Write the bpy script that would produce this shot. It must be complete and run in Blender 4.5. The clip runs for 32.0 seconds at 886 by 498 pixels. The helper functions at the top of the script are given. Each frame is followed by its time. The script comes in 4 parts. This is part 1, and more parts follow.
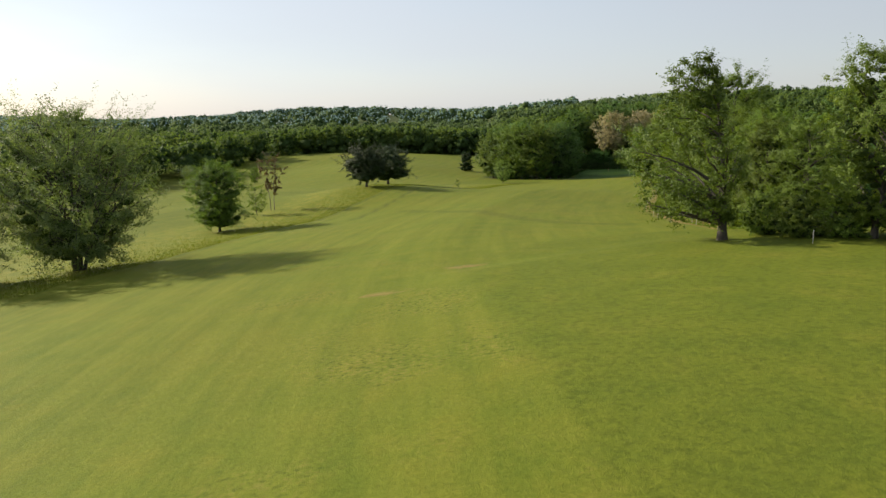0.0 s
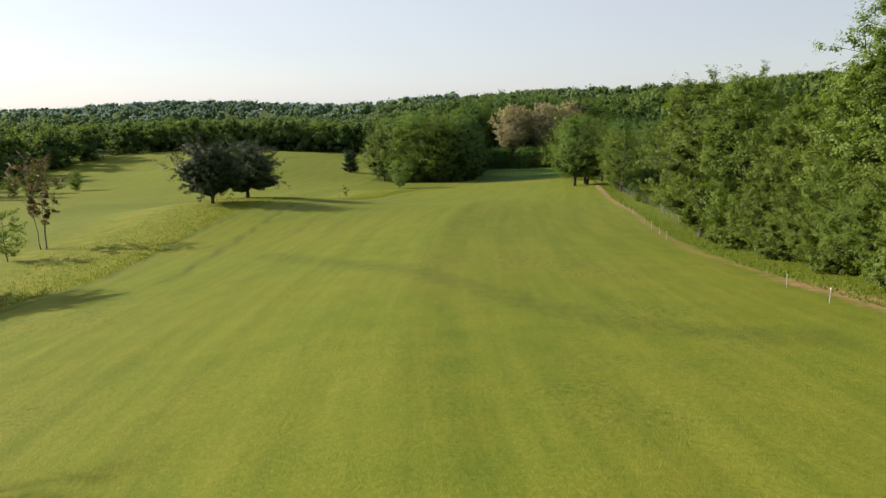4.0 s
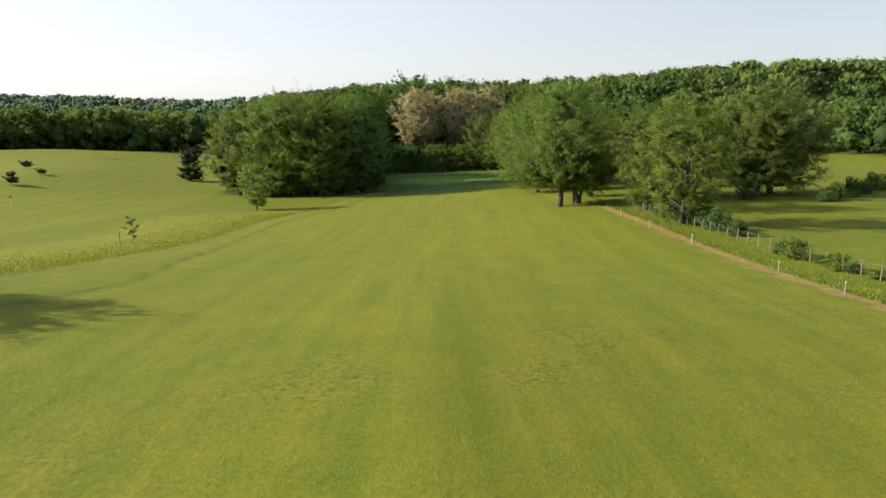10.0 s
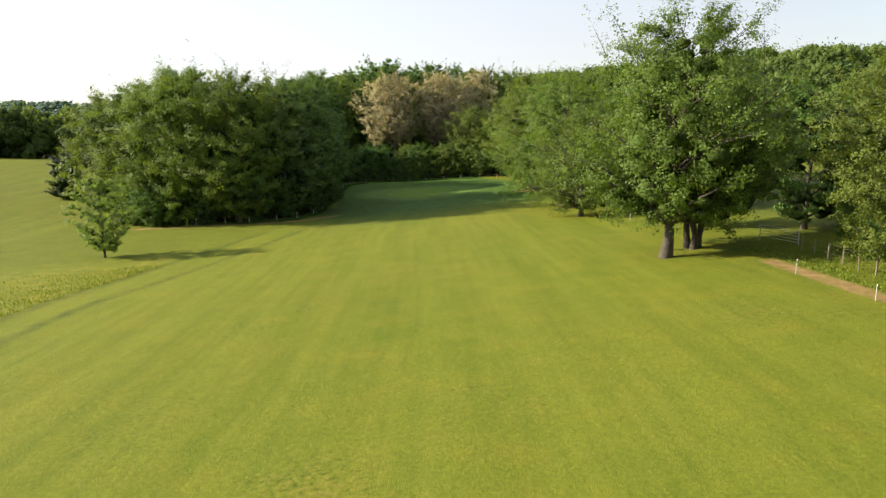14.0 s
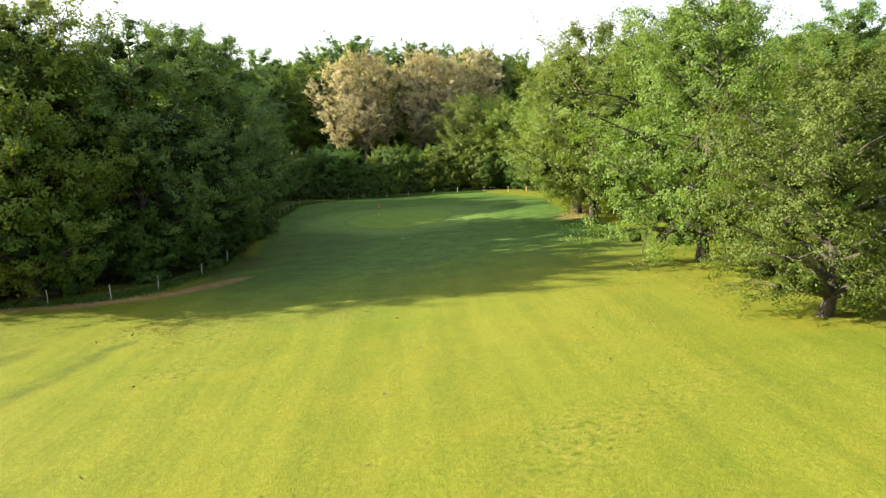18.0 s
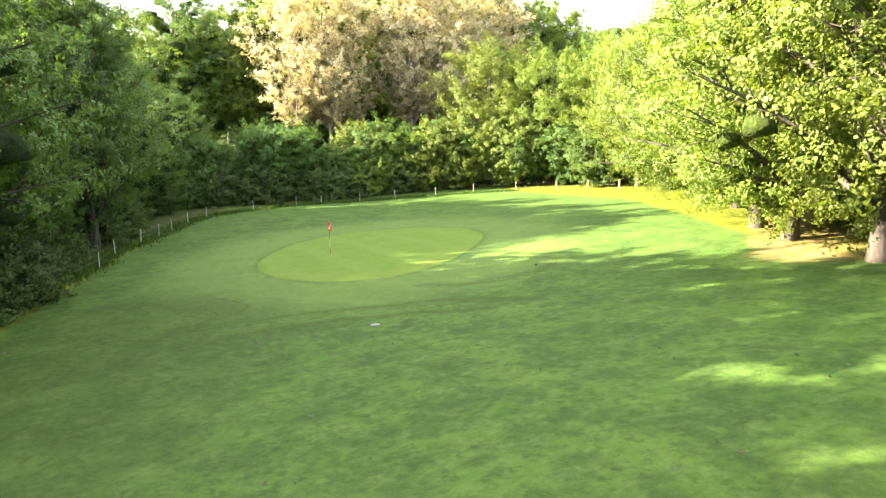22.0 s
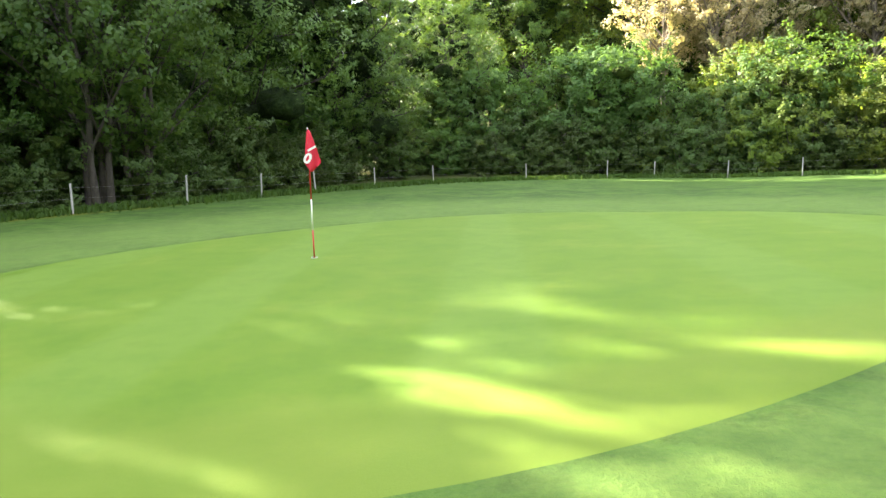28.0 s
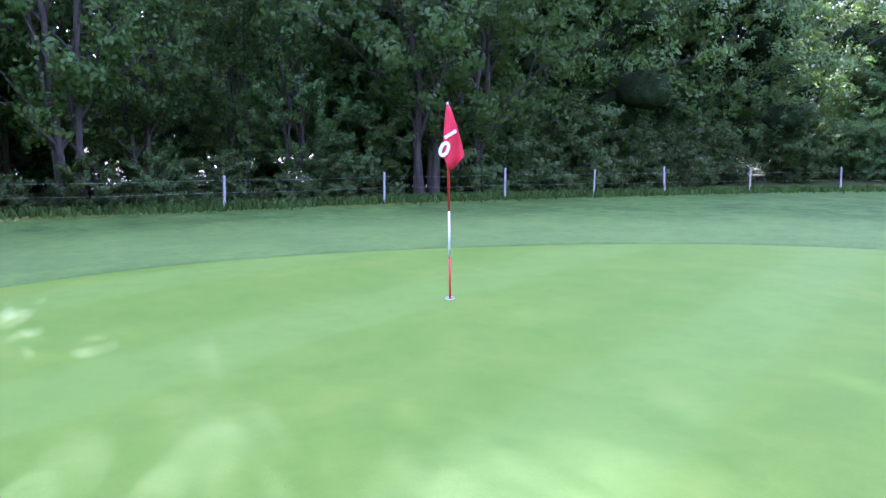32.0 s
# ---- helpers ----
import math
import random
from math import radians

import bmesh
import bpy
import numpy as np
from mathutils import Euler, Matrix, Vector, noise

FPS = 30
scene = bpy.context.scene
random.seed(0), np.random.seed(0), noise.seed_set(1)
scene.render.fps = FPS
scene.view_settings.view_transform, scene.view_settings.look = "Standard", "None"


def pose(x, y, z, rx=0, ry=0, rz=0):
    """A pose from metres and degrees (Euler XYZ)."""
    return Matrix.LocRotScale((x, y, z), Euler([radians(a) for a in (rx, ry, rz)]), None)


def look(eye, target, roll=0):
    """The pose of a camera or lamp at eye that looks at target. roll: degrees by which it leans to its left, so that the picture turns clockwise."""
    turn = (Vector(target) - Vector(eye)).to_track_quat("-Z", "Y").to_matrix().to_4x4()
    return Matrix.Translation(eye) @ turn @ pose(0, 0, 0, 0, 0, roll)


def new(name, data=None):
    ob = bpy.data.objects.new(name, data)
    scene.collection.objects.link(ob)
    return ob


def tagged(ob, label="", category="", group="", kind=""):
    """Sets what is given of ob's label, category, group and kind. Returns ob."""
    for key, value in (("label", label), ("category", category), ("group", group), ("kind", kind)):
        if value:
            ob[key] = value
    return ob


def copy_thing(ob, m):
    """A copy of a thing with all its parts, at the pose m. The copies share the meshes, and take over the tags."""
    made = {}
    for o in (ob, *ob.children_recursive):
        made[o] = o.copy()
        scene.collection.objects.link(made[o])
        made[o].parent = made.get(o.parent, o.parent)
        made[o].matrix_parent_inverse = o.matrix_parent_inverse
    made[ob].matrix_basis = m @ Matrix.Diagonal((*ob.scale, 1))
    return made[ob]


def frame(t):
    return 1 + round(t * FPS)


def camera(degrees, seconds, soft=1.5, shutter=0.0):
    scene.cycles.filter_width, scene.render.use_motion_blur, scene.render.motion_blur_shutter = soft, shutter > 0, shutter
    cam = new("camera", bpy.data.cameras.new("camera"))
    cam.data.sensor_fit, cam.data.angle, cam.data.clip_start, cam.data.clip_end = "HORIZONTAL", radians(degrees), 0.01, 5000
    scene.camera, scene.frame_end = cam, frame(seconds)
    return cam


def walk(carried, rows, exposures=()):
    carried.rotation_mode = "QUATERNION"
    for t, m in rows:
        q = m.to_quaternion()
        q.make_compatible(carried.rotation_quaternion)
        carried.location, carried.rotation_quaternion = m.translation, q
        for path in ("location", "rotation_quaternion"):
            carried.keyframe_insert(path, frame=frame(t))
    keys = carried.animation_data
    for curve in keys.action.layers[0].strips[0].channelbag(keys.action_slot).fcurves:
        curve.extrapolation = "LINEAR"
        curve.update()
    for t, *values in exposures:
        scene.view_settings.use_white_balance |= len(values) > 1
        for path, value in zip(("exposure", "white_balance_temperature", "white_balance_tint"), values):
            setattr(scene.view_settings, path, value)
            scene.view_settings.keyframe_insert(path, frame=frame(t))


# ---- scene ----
cam = camera(65.0, 32.0, 1.4)
PATH = [
    (0, (1.736, 0.43, 29.437), (1.707, 2.393, 29.055), -0.6),
    (0.5, (1.299, 5.893, 29.07), (1.308, 7.856, 28.687), -0.6),
    (1, (0.811, 11.512, 28.699), (0.865, 13.474, 28.315), -0.6),
    (1.5, (0.357, 17.327, 28.401), (0.457, 19.286, 28.014), -0.5),
    (2, (0.146, 23.456, 28.166), (0.287, 25.412, 27.778), -0.6),
    (2.5, (-0.06, 29.632, 27.893), (0.126, 31.584, 27.503), -0.4),
    (3, (-0.229, 35.941, 27.608), (-0.001, 37.89, 27.218), -0.3),
    (3.5, (-0.345, 42.492, 27.435), (-0.073, 44.435, 27.043), -0.3),
    (5.5, (0.307, 69.763, 25.764), (0.746, 71.674, 25.371), 0.5),
    (6, (1.098, 76.141, 25.424), (1.572, 78.043, 25.029), 0.4),
    (6.5, (1.918, 82.467, 24.986), (2.426, 84.36, 24.591), 0.5),
    (7, (3.026, 88.818, 24.565), (3.56, 90.705, 24.171), 0.5),
    (7.5, (4.19, 95.119, 24.192), (4.75, 96.998, 23.798), 0.4),
    (8, (5.462, 101.433, 23.87), (6.042, 103.306, 23.475), 0.2),
    (8.5, (6.889, 107.521, 23.513), (7.485, 109.389, 23.118), 0.2),
    (9, (8.404, 113.567, 23.064), (9.011, 115.431, 22.67), 0.1),
    (9.5, (10.019, 119.761, 22.564), (10.64, 121.62, 22.171), 0.1),
    (10, (11.669, 126.015, 22.042), (12.303, 127.871, 21.65), 0.3),
    (10.5, (13.457, 132.175, 21.55), (14.099, 134.028, 21.159), 0.2),
    (11, (15.256, 138.426, 21.129), (15.908, 140.276, 20.738), 0.1),
    (11.5, (17.208, 144.662, 20.603), (17.868, 146.509, 20.214), 0.1),
    (12, (19.131, 150.875, 20.13), (19.8, 152.719, 19.743), 0.0),
    (12.5, (21.1, 156.991, 19.714), (21.778, 158.833, 19.329), -0.1),
    (13, (23.167, 163.166, 19.394), (23.852, 165.005, 19.008), -0.1),
    (13.5, (25.47, 169.264, 19.026), (26.158, 171.102, 18.642), -0.4),
    (14, (27.763, 175.382, 18.679), (28.457, 177.219, 18.296), -0.4),
    (14.5, (30.012, 181.554, 18.293), (30.711, 183.389, 17.912), -0.4),
    (16.5, (38.186, 206.358, 16.585), (38.913, 208.185, 16.216), -0.7),
    (17, (40.286, 212.287, 16.248), (41.02, 214.111, 15.88), -0.8),
    (17.5, (42.165, 217.96, 15.924), (42.906, 219.781, 15.557), -0.8),
    (18, (44.082, 223.659, 15.619), (44.829, 225.477, 15.253), -0.8),
    (18.5, (45.786, 229.754, 15.34), (46.544, 231.568, 14.973), -0.5),
    (19, (47.201, 235.241, 15.008), (47.968, 237.051, 14.639), -0.6),
    (19.5, (48.992, 240.781, 14.412), (49.764, 242.588, 14.04), -0.7),
    (20, (51.309, 246.749, 13.762), (52.084, 248.555, 13.391), -0.6),
    (20.5, (53.941, 252.911, 13.259), (54.712, 254.717, 12.88), -1.2),
    (21, (56.267, 258.872, 12.562), (57.041, 260.677, 12.182), -1.3),
    (21.5, (58.428, 264.417, 11.772), (59.205, 266.221, 11.393), -1.2),
    (22, (60.599, 269.367, 10.891), (61.374, 271.173, 10.517), -1.3),
    (22.5, (62.577, 273.881, 9.997), (63.348, 275.689, 9.627), -1.3),
    (23, (64.633, 278.206, 9.13), (65.384, 280.024, 8.767), -1.1),
    (23.5, (66.493, 282.02, 8.353), (67.19, 283.86, 7.994), -1.0),
    (24, (68.227, 285.24, 7.683), (68.83, 287.114, 7.327), -1.0),
    (24.5, (69.724, 288.134, 7.107), (70.203, 290.043, 6.752), -0.9),
    (26.5, (73.914, 296.624, 5.144), (73.917, 298.595, 4.802), -1.2),
    (27, (74.525, 298.12, 4.97), (74.388, 300.087, 4.631), -1.4),
    (27.5, (75.028, 299.263, 4.83), (74.747, 301.215, 4.495), -1.3),
    (28, (75.404, 300.204, 4.717), (74.969, 302.128, 4.386), -1.3),
    (28.5, (75.691, 301.018, 4.651), (75.101, 302.901, 4.324), -1.2),
    (29, (75.919, 301.701, 4.604), (75.178, 303.53, 4.28), -1.2),
    (29.5, (76.036, 302.399, 4.584), (75.15, 304.163, 4.262), -1.2),
    (30, (76.071, 303.074, 4.571), (75.055, 304.766, 4.249), -1.1),
    (30.5, (76.136, 303.661, 4.539), (75.006, 305.28, 4.219), -1.0),
    (31, (76.154, 304.305, 4.516), (74.918, 305.844, 4.196), -1.0),
    (31.5, (76.19, 304.94, 4.508), (74.853, 306.392, 4.186), -0.8),
    (32, (76.207, 305.587, 4.502), (74.776, 306.946, 4.178), -0.8),
]

walk(cam, [(t, look(eye, target, roll)) for t, eye, target, roll in PATH],
     [(0, 0.73, 6500, 10), (6, 0.98, 6500, 12), (13, 1.22, 6700, 13), (17, 1.78, 6800, 12), (19, 2.25, 6800, 13), (20, 2.62, 6900, 14), (21, 3.4, 7000, 21), (23, 3.65, 6900, 21),
      (25, 3.72, 6800, 21), (27, 3.78, 6900, 21), (28, 3.8, 6700, 19), (29, 3.85, 6200, 27), (30, 3.9, 5550, 44), (31, 3.56, 4800, 28), (32, 3.98, 4800, 56)])

# ---- light ----
SUN_AZ = (-0.91, 0.415)
SUN_EL = radians(24.5)
world = bpy.data.worlds.new("sky")
scene.world = world
world.use_nodes = True
wn, wl = world.node_tree.nodes, world.node_tree.links
sky = wn.new("ShaderNodeTexSky")
sky.sky_type = "NISHITA"
sky.sun_disc = False
sky.sun_elevation = SUN_EL
sky.sun_rotation = math.atan2(SUN_AZ[0], SUN_AZ[1])
sky.air_density, sky.dust_density, sky.ozone_density, sky.altitude = 1.0, 1.0, 1.0, 100
wn["Background"].inputs["Strength"].default_value = 0.1
# thin high cloud and haze whiten the whole sky
veil = wn.new("ShaderNodeMix")
veil.data_type = "RGBA"
streak = wn.new("ShaderNodeTexNoise")
streak.inputs["Scale"].default_value, streak.inputs["Detail"].default_value = 1.6, 5
stretch = wn.new("ShaderNodeMapping")
stretch.inputs["Scale"].default_value = (1, 1, 5)
wl.new(wn.new("ShaderNodeTexCoord").outputs["Generated"], stretch.inputs["Vector"])
wl.new(stretch.outputs["Vector"], streak.inputs["Vector"])
amount = wn.new("ShaderNodeMapRange")
amount.inputs["From Min"].default_value, amount.inputs["From Max"].default_value = 0.3, 0.7
amount.inputs["To Min"].default_value, amount.inputs["To Max"].default_value = 0.54, 0.8
wl.new(streak.outputs["Fac"], amount.inputs["Value"])
wl.new(amount.outputs["Result"], veil.inputs[0])
wl.new(sky.outputs["Color"], veil.inputs[6])
# the haze is brighter towards the sun
toward = wn.new("ShaderNodeVectorMath")
toward.operation = "DOT_PRODUCT"
wl.new(stretch.inputs["Vector"].links[0].from_socket, toward.inputs[0])
toward.inputs[1].default_value = (SUN_AZ[0], SUN_AZ[1], 0)
shade = wn.new("ShaderNodeMapRange")
shade.inputs["From Min"].default_value, shade.inputs["From Max"].default_value = -0.6, 1.0
shade.inputs["To Min"].default_value, shade.inputs["To Max"].default_value = 0.68, 1.3
wl.new(toward.outputs["Value"], shade.inputs["Value"])
haze = wn.new("ShaderNodeVectorMath")
haze.operation = "SCALE"
haze.inputs[0].default_value = (3.9, 4.1, 4.45)
wl.new(shade.outputs["Result"], haze.inputs["Scale"])
wl.new(haze.outputs["Vector"], veil.inputs[7])
wl.new(veil.outputs[2], wn["Background"].inputs["Color"])
sun = new("sun", bpy.data.lights.new("sun", "SUN"))
sun.data.energy, sun.data.angle, sun.data.color = 5.0, radians(0.6), (1.0, 0.9, 0.72)
to_sun = Vector((SUN_AZ[0] * math.cos(SUN_EL), SUN_AZ[1] * math.cos(SUN_EL), math.sin(SUN_EL)))
sun.matrix_world = look(to_sun * 100, (0, 0, 0))


# ---- materials ----
def material(name):
    m = bpy.data.materials.new(name)
    m.use_nodes = True
    n, l = m.node_tree.nodes, m.node_tree.links
    return m, n, l, n["Principled BSDF"]


def ramp(n, l, fac, stops):
    r = n.new("ShaderNodeValToRGB")
    while len(r.color_ramp.elements) < len(stops):
        r.color_ramp.elements.new(0.5)
    for e, (p, c) in zip(r.color_ramp.elements, stops):
        e.position, e.color = p, (*c, 1)
    l.new(fac, r.inputs["Fac"])
    return r.outputs["Color"]


def noise_tex(n, l, vec, scale, detail=4.0, rough=0.6):
    t = n.new("ShaderNodeTexNoise")
    t.inputs["Scale"].default_value, t.inputs["Detail"].default_value, t.inputs["Roughness"].default_value = scale, detail, rough
    if vec is not None:
        l.new(vec, t.inputs["Vector"])
    return t.outputs["Fac"]


def mix(n, l, fac, a, b, mode="MIX"):
    m = n.new("ShaderNodeMix")
    m.data_type, m.blend_type = "RGBA", mode
    for s, v in ((m.inputs[0], fac), (m.inputs[6], a), (m.inputs[7], b)):
        if isinstance(v, bpy.types.NodeSocket):
            l.new(v, s)
        elif isinstance(v, tuple):
            s.default_value = (*v, 1)
        else:
            s.default_value = v
    return m.outputs[2]


def maths(n, l, op, a, b=0.0, c=0.0):
    m = n.new("ShaderNodeMath")
    m.operation = op
    for s, v in zip(m.inputs, (a, b, c)):
        if isinstance(v, bpy.types.NodeSocket):
            l.new(v, s)
        else:
            s.default_value = v
    return m.outputs[0]


def bumped(n, l, height, strength, distance, target):
    b = n.new("ShaderNodeBump")
    b.inputs["Strength"].default_value, b.inputs["Distance"].default_value = strength, distance
    l.new(height, b.inputs["Height"])
    l.new(b.outputs["Normal"], target.inputs["Normal"])


def leaf_material(name, dark, light, tip, glow=0.4, rough=0.55):
    """Leaves: each leaf clump takes its own tint, each tree its own shift, with light passing through."""
    m, n, l, p = material(name)
    geo, info = n.new("ShaderNodeNewGeometry"), n.new("ShaderNodeObjectInfo")
    clump = noise_tex(n, l, n.new("ShaderNodeTexCoord").outputs["Object"], 0.9, 3, 0.6)
    tone = maths(n, l, "ADD", maths(n, l, "MULTIPLY", geo.outputs["Random Per Island"], 0.5), maths(n, l, "MULTIPLY_ADD", clump, 1.3, -0.4))
    base = ramp(n, l, tone, [(0.1, dark), (0.5, light), (0.8, light), (1.0, tip)])
    hsv = n.new("ShaderNodeHueSaturation")
    l.new(maths(n, l, "MULTIPLY_ADD", info.outputs["Random"], 0.02, 0.496), hsv.inputs["Hue"])
    l.new(maths(n, l, "MULTIPLY_ADD", info.outputs["Random"], 0.4, 0.82), hsv.inputs["Value"])
    l.new(base, hsv.inputs["Color"])
    l.new(hsv.outputs["Color"], p.inputs["Base Color"])
    p.inputs["Roughness"].default_value = rough
    p.inputs["Specular IOR Level"].default_value = 0.25
    tr = n.new("ShaderNodeBsdfTranslucent")
    l.new(mix(n, l, 1.0, hsv.outputs["Color"], (1.25, 1.2, 0.5), "MULTIPLY"), tr.inputs["Color"])
    ms = n.new("ShaderNodeMixShader")
    ms.inputs["Fac"].default_value = glow
    l.new(p.outputs["BSDF"], ms.inputs[1])
    l.new(tr.outputs["BSDF"], ms.inputs[2])
    l.new(ms.outputs["Shader"], n["Material Output"].inputs["Surface"])
    return m


def bark_material(name, a, b):
    m, n, l, p = material(name)
    co = n.new("ShaderNodeTexCoord").outputs["Object"]
    mp = n.new("ShaderNodeMapping")
    mp.inputs["Scale"].default_value = (1, 1, 0.25)
    l.new(co, mp.inputs["Vector"])
    f = noise_tex(n, l, mp.outputs["Vector"], 9, 6, 0.7)
    l.new(ramp(n, l, f, [(0.3, a), (0.7, b)]), p.inputs["Base Color"])
    p.inputs["Roughness"].default_value = 0.9
    bumped(n, l, f, 0.8, 0.05, p)
    return m


def plain_material(name, a, b, scale=20, rough=0.7, bump=0.2):
    m, n, l, p = material(name)
    co = n.new("ShaderNodeTexCoord").outputs["Object"]
    f = noise_tex(n, l, co, scale, 5)
    l.new(ramp(n, l, f, [(0.3, a), (0.7, b)]), p.inputs["Base Color"])
    p.inputs["Roughness"].default_value = rough
    bumped(n, l, f, bump, 0.01, p)
    return m


def shaded_inner_material(name, dark, light):
    """Foliage mass deep in a crown, its inner shade put into a darker colour: broken by leaf-sized relief."""
    m, n, l, p = material(name)
    co, info = n.new("ShaderNodeTexCoord").outputs["Object"], n.new("ShaderNodeObjectInfo")
    f = noise_tex(n, l, co, 2.2, 6, 0.8)
    c = ramp(n, l, f, [(0.38, dark), (0.62, light)])
    hsv = n.new("ShaderNodeHueSaturation")
    l.new(maths(n, l, "MULTIPLY_ADD", info.outputs["Random"], 0.4, 0.8), hsv.inputs["Value"])
    l.new(c, hsv.inputs["Color"])
    l.new(hsv.outputs["Color"], p.inputs["Base Color"])
    p.inputs["Roughness"].default_value, p.inputs["Specular IOR Level"].default_value = 0.8, 0.1
    bumped(n, l, f, 1.0, 0.5, p)
    return m


LEAF_OAK = leaf_material("oak_leaves", (0.065, 0.105, 0.017), (0.115, 0.17, 0.028), (0.18, 0.235, 0.055), 0.42)
LEAF_DARK = leaf_material("dark_leaves", (0.06, 0.115, 0.027), (0.105, 0.175, 0.04), (0.17, 0.235, 0.06), 0.38)
LEAF_BRIGHT = leaf_material("bright_leaves", (0.085, 0.13, 0.019), (0.142, 0.197, 0.03), (0.215, 0.27, 0.065), 0.42)
LEAF_WILLOW = leaf_material("willow_leaves", (0.085, 0.125, 0.045), (0.145, 0.19, 0.075), (0.22, 0.25, 0.12), 0.5)
LEAF_PINE = leaf_material("pine_needles", (0.02, 0.032, 0.011), (0.04, 0.058, 0.02), (0.065, 0.072, 0.03), 0.15)
LEAF_BLOSSOM = leaf_material("faded_blossom", (0.19, 0.2, 0.1), (0.46, 0.41, 0.28), (0.62, 0.57, 0.44), 0.42)
LEAF_RUSTY = leaf_material("rusty_leaves", (0.06, 0.045, 0.022), (0.12, 0.085, 0.04), (0.14, 0.12, 0.06), 0.3)
def vary(m):
    """Whole crowns of a joined wood differ in tone and hue, each by its own number."""
    n, l = m.node_tree.nodes, m.node_tree.links
    hsv = next(k for k in n if k.bl_idname == "ShaderNodeHueSaturation")
    a = n.new("ShaderNodeAttribute")
    a.attribute_name = "tone"
    l.new(maths(n, l, "MULTIPLY_ADD", a.outputs["Fac"], 0.95, 0.55), hsv.inputs["Value"])
    n["Principled BSDF"].inputs["Specular IOR Level"].default_value = 0.08
    l.new(maths(n, l, "MULTIPLY_ADD", a.outputs["Fac"], -0.045, 0.525), hsv.inputs["Hue"])
    return m


LEAF_SHRUB = leaf_material("shrub_leaves", (0.045, 0.085, 0.024), (0.085, 0.14, 0.038), (0.16, 0.21, 0.08), 0.45)
LEAF_FAR = vary(leaf_material("woodland_leaves", (0.056, 0.097, 0.024), (0.095, 0.145, 0.036), (0.13, 0.178, 0.054), 0.45))
LEAF_MAPLE = leaf_material("maple_leaves", (0.1, 0.145, 0.03), (0.165, 0.22, 0.05), (0.25, 0.29, 0.1), 0.45)
LEAF_EDGE = leaf_material("hornbeam_leaves", (0.058, 0.122, 0.034), (0.1, 0.178, 0.048), (0.16, 0.235, 0.07), 0.52)
# paler and bluer across the valley: distance haze put into the leaf colour
LEAF_RIDGE_HAZED = vary(leaf_material("hazed_ridge_leaves", (0.08, 0.125, 0.065), (0.11, 0.16, 0.085), (0.14, 0.185, 0.11), 0.4))
# horizon trees glow faintly blue, in place of the haze before them
HAZY = vary(leaf_material("haze_glow_leaves", (0.08, 0.12, 0.07), (0.1, 0.15, 0.09), (0.13, 0.17, 0.11), 0.2))
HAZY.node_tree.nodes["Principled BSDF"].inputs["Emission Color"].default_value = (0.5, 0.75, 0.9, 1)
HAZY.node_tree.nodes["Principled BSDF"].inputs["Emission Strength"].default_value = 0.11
INNER = shaded_inner_material("inner_foliage", (0.025, 0.045, 0.008), (0.09, 0.135, 0.024))
INNER_DARK = shaded_inner_material("dark_inner_foliage", (0.012, 0.024, 0.007), (0.04, 0.07, 0.018))
INNER_BLOSSOM = shaded_inner_material("inner_blossom", (0.04, 0.045, 0.018), (0.14, 0.13, 0.065))
INNER_FAR = vary(shaded_inner_material("woodland_foliage", (0.04, 0.065, 0.019), (0.085, 0.13, 0.038)))
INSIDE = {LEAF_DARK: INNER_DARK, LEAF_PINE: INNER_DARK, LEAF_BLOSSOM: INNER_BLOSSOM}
BARK = bark_material("oak_bark", (0.025, 0.021, 0.015), (0.085, 0.072, 0.054))
BARK_PALE = bark_material("pale_bark", (0.1, 0.085, 0.06), (0.26, 0.22, 0.17))
WOOD = plain_material("weathered_post_wood", (0.1, 0.085, 0.06), (0.22, 0.19, 0.14), 30)
WHITE = plain_material("white_paint", (0.62, 0.61, 0.57), (0.8, 0.79, 0.76), 12)
RED = plain_material("red_paint", (0.42, 0.02, 0.02), (0.5, 0.03, 0.025), 14, 0.45, 0.05)
WIRE = plain_material("galvanised_wire", (0.2, 0.2, 0.19), (0.32, 0.32, 0.3), 30, 0.5)


# ---- the lie of the land ----
def smooth(a, b, v):
    t = np.clip((v - a) / (b - a), 0, 1)
    return t * t * (3 - 2 * t)


def curve(knots, v):
    """A smooth line through knots, by cubic pieces."""
    k = np.array(knots, float)
    xs, ys = k[:, 0], k[:, 1]
    m = np.gradient(ys, xs)
    v = np.clip(v, xs[0], xs[-1])
    i = np.clip(np.searchsorted(xs, v) - 1, 0, len(xs) - 2)
    h = xs[i + 1] - xs[i]
    t = (v - xs[i]) / h
    return (2 * t**3 - 3 * t**2 + 1) * ys[i] + (t**3 - 2 * t**2 + t) * h * m[i] + (3 * t**2 - 2 * t**3) * ys[i + 1] + (t**3 - t**2) * h * m[i + 1]


AXIS = [(-200, 4), (0, 2), (70, 1), (110, 8), (160, 22), (210, 40), (260, 57), (310, 74), (420, 95), (700, 110)]
FALL = [(-300, 24), (-60, 21.2), (0, 20.6), (25, 20.2), (50, 18.9), (95, 16.2), (133, 13.7), (150, 12.7), (176, 10.3), (200, 8.5),
        (222, 7.1), (245, 5.9), (270, 4.5), (295, 2.95), (311, 2.72), (325, 2.3), (340, 1.7), (350, 1.5), (420, 1.5), (700, -2), (1100, 2)]
TILT_L = [(-200, 0.06), (60, 0.125), (100, 0.115), (140, 0.075), (165, 0.06), (210, 0.03), (250, 0.035), (290, 0.02), (340, 0), (800, 0)]
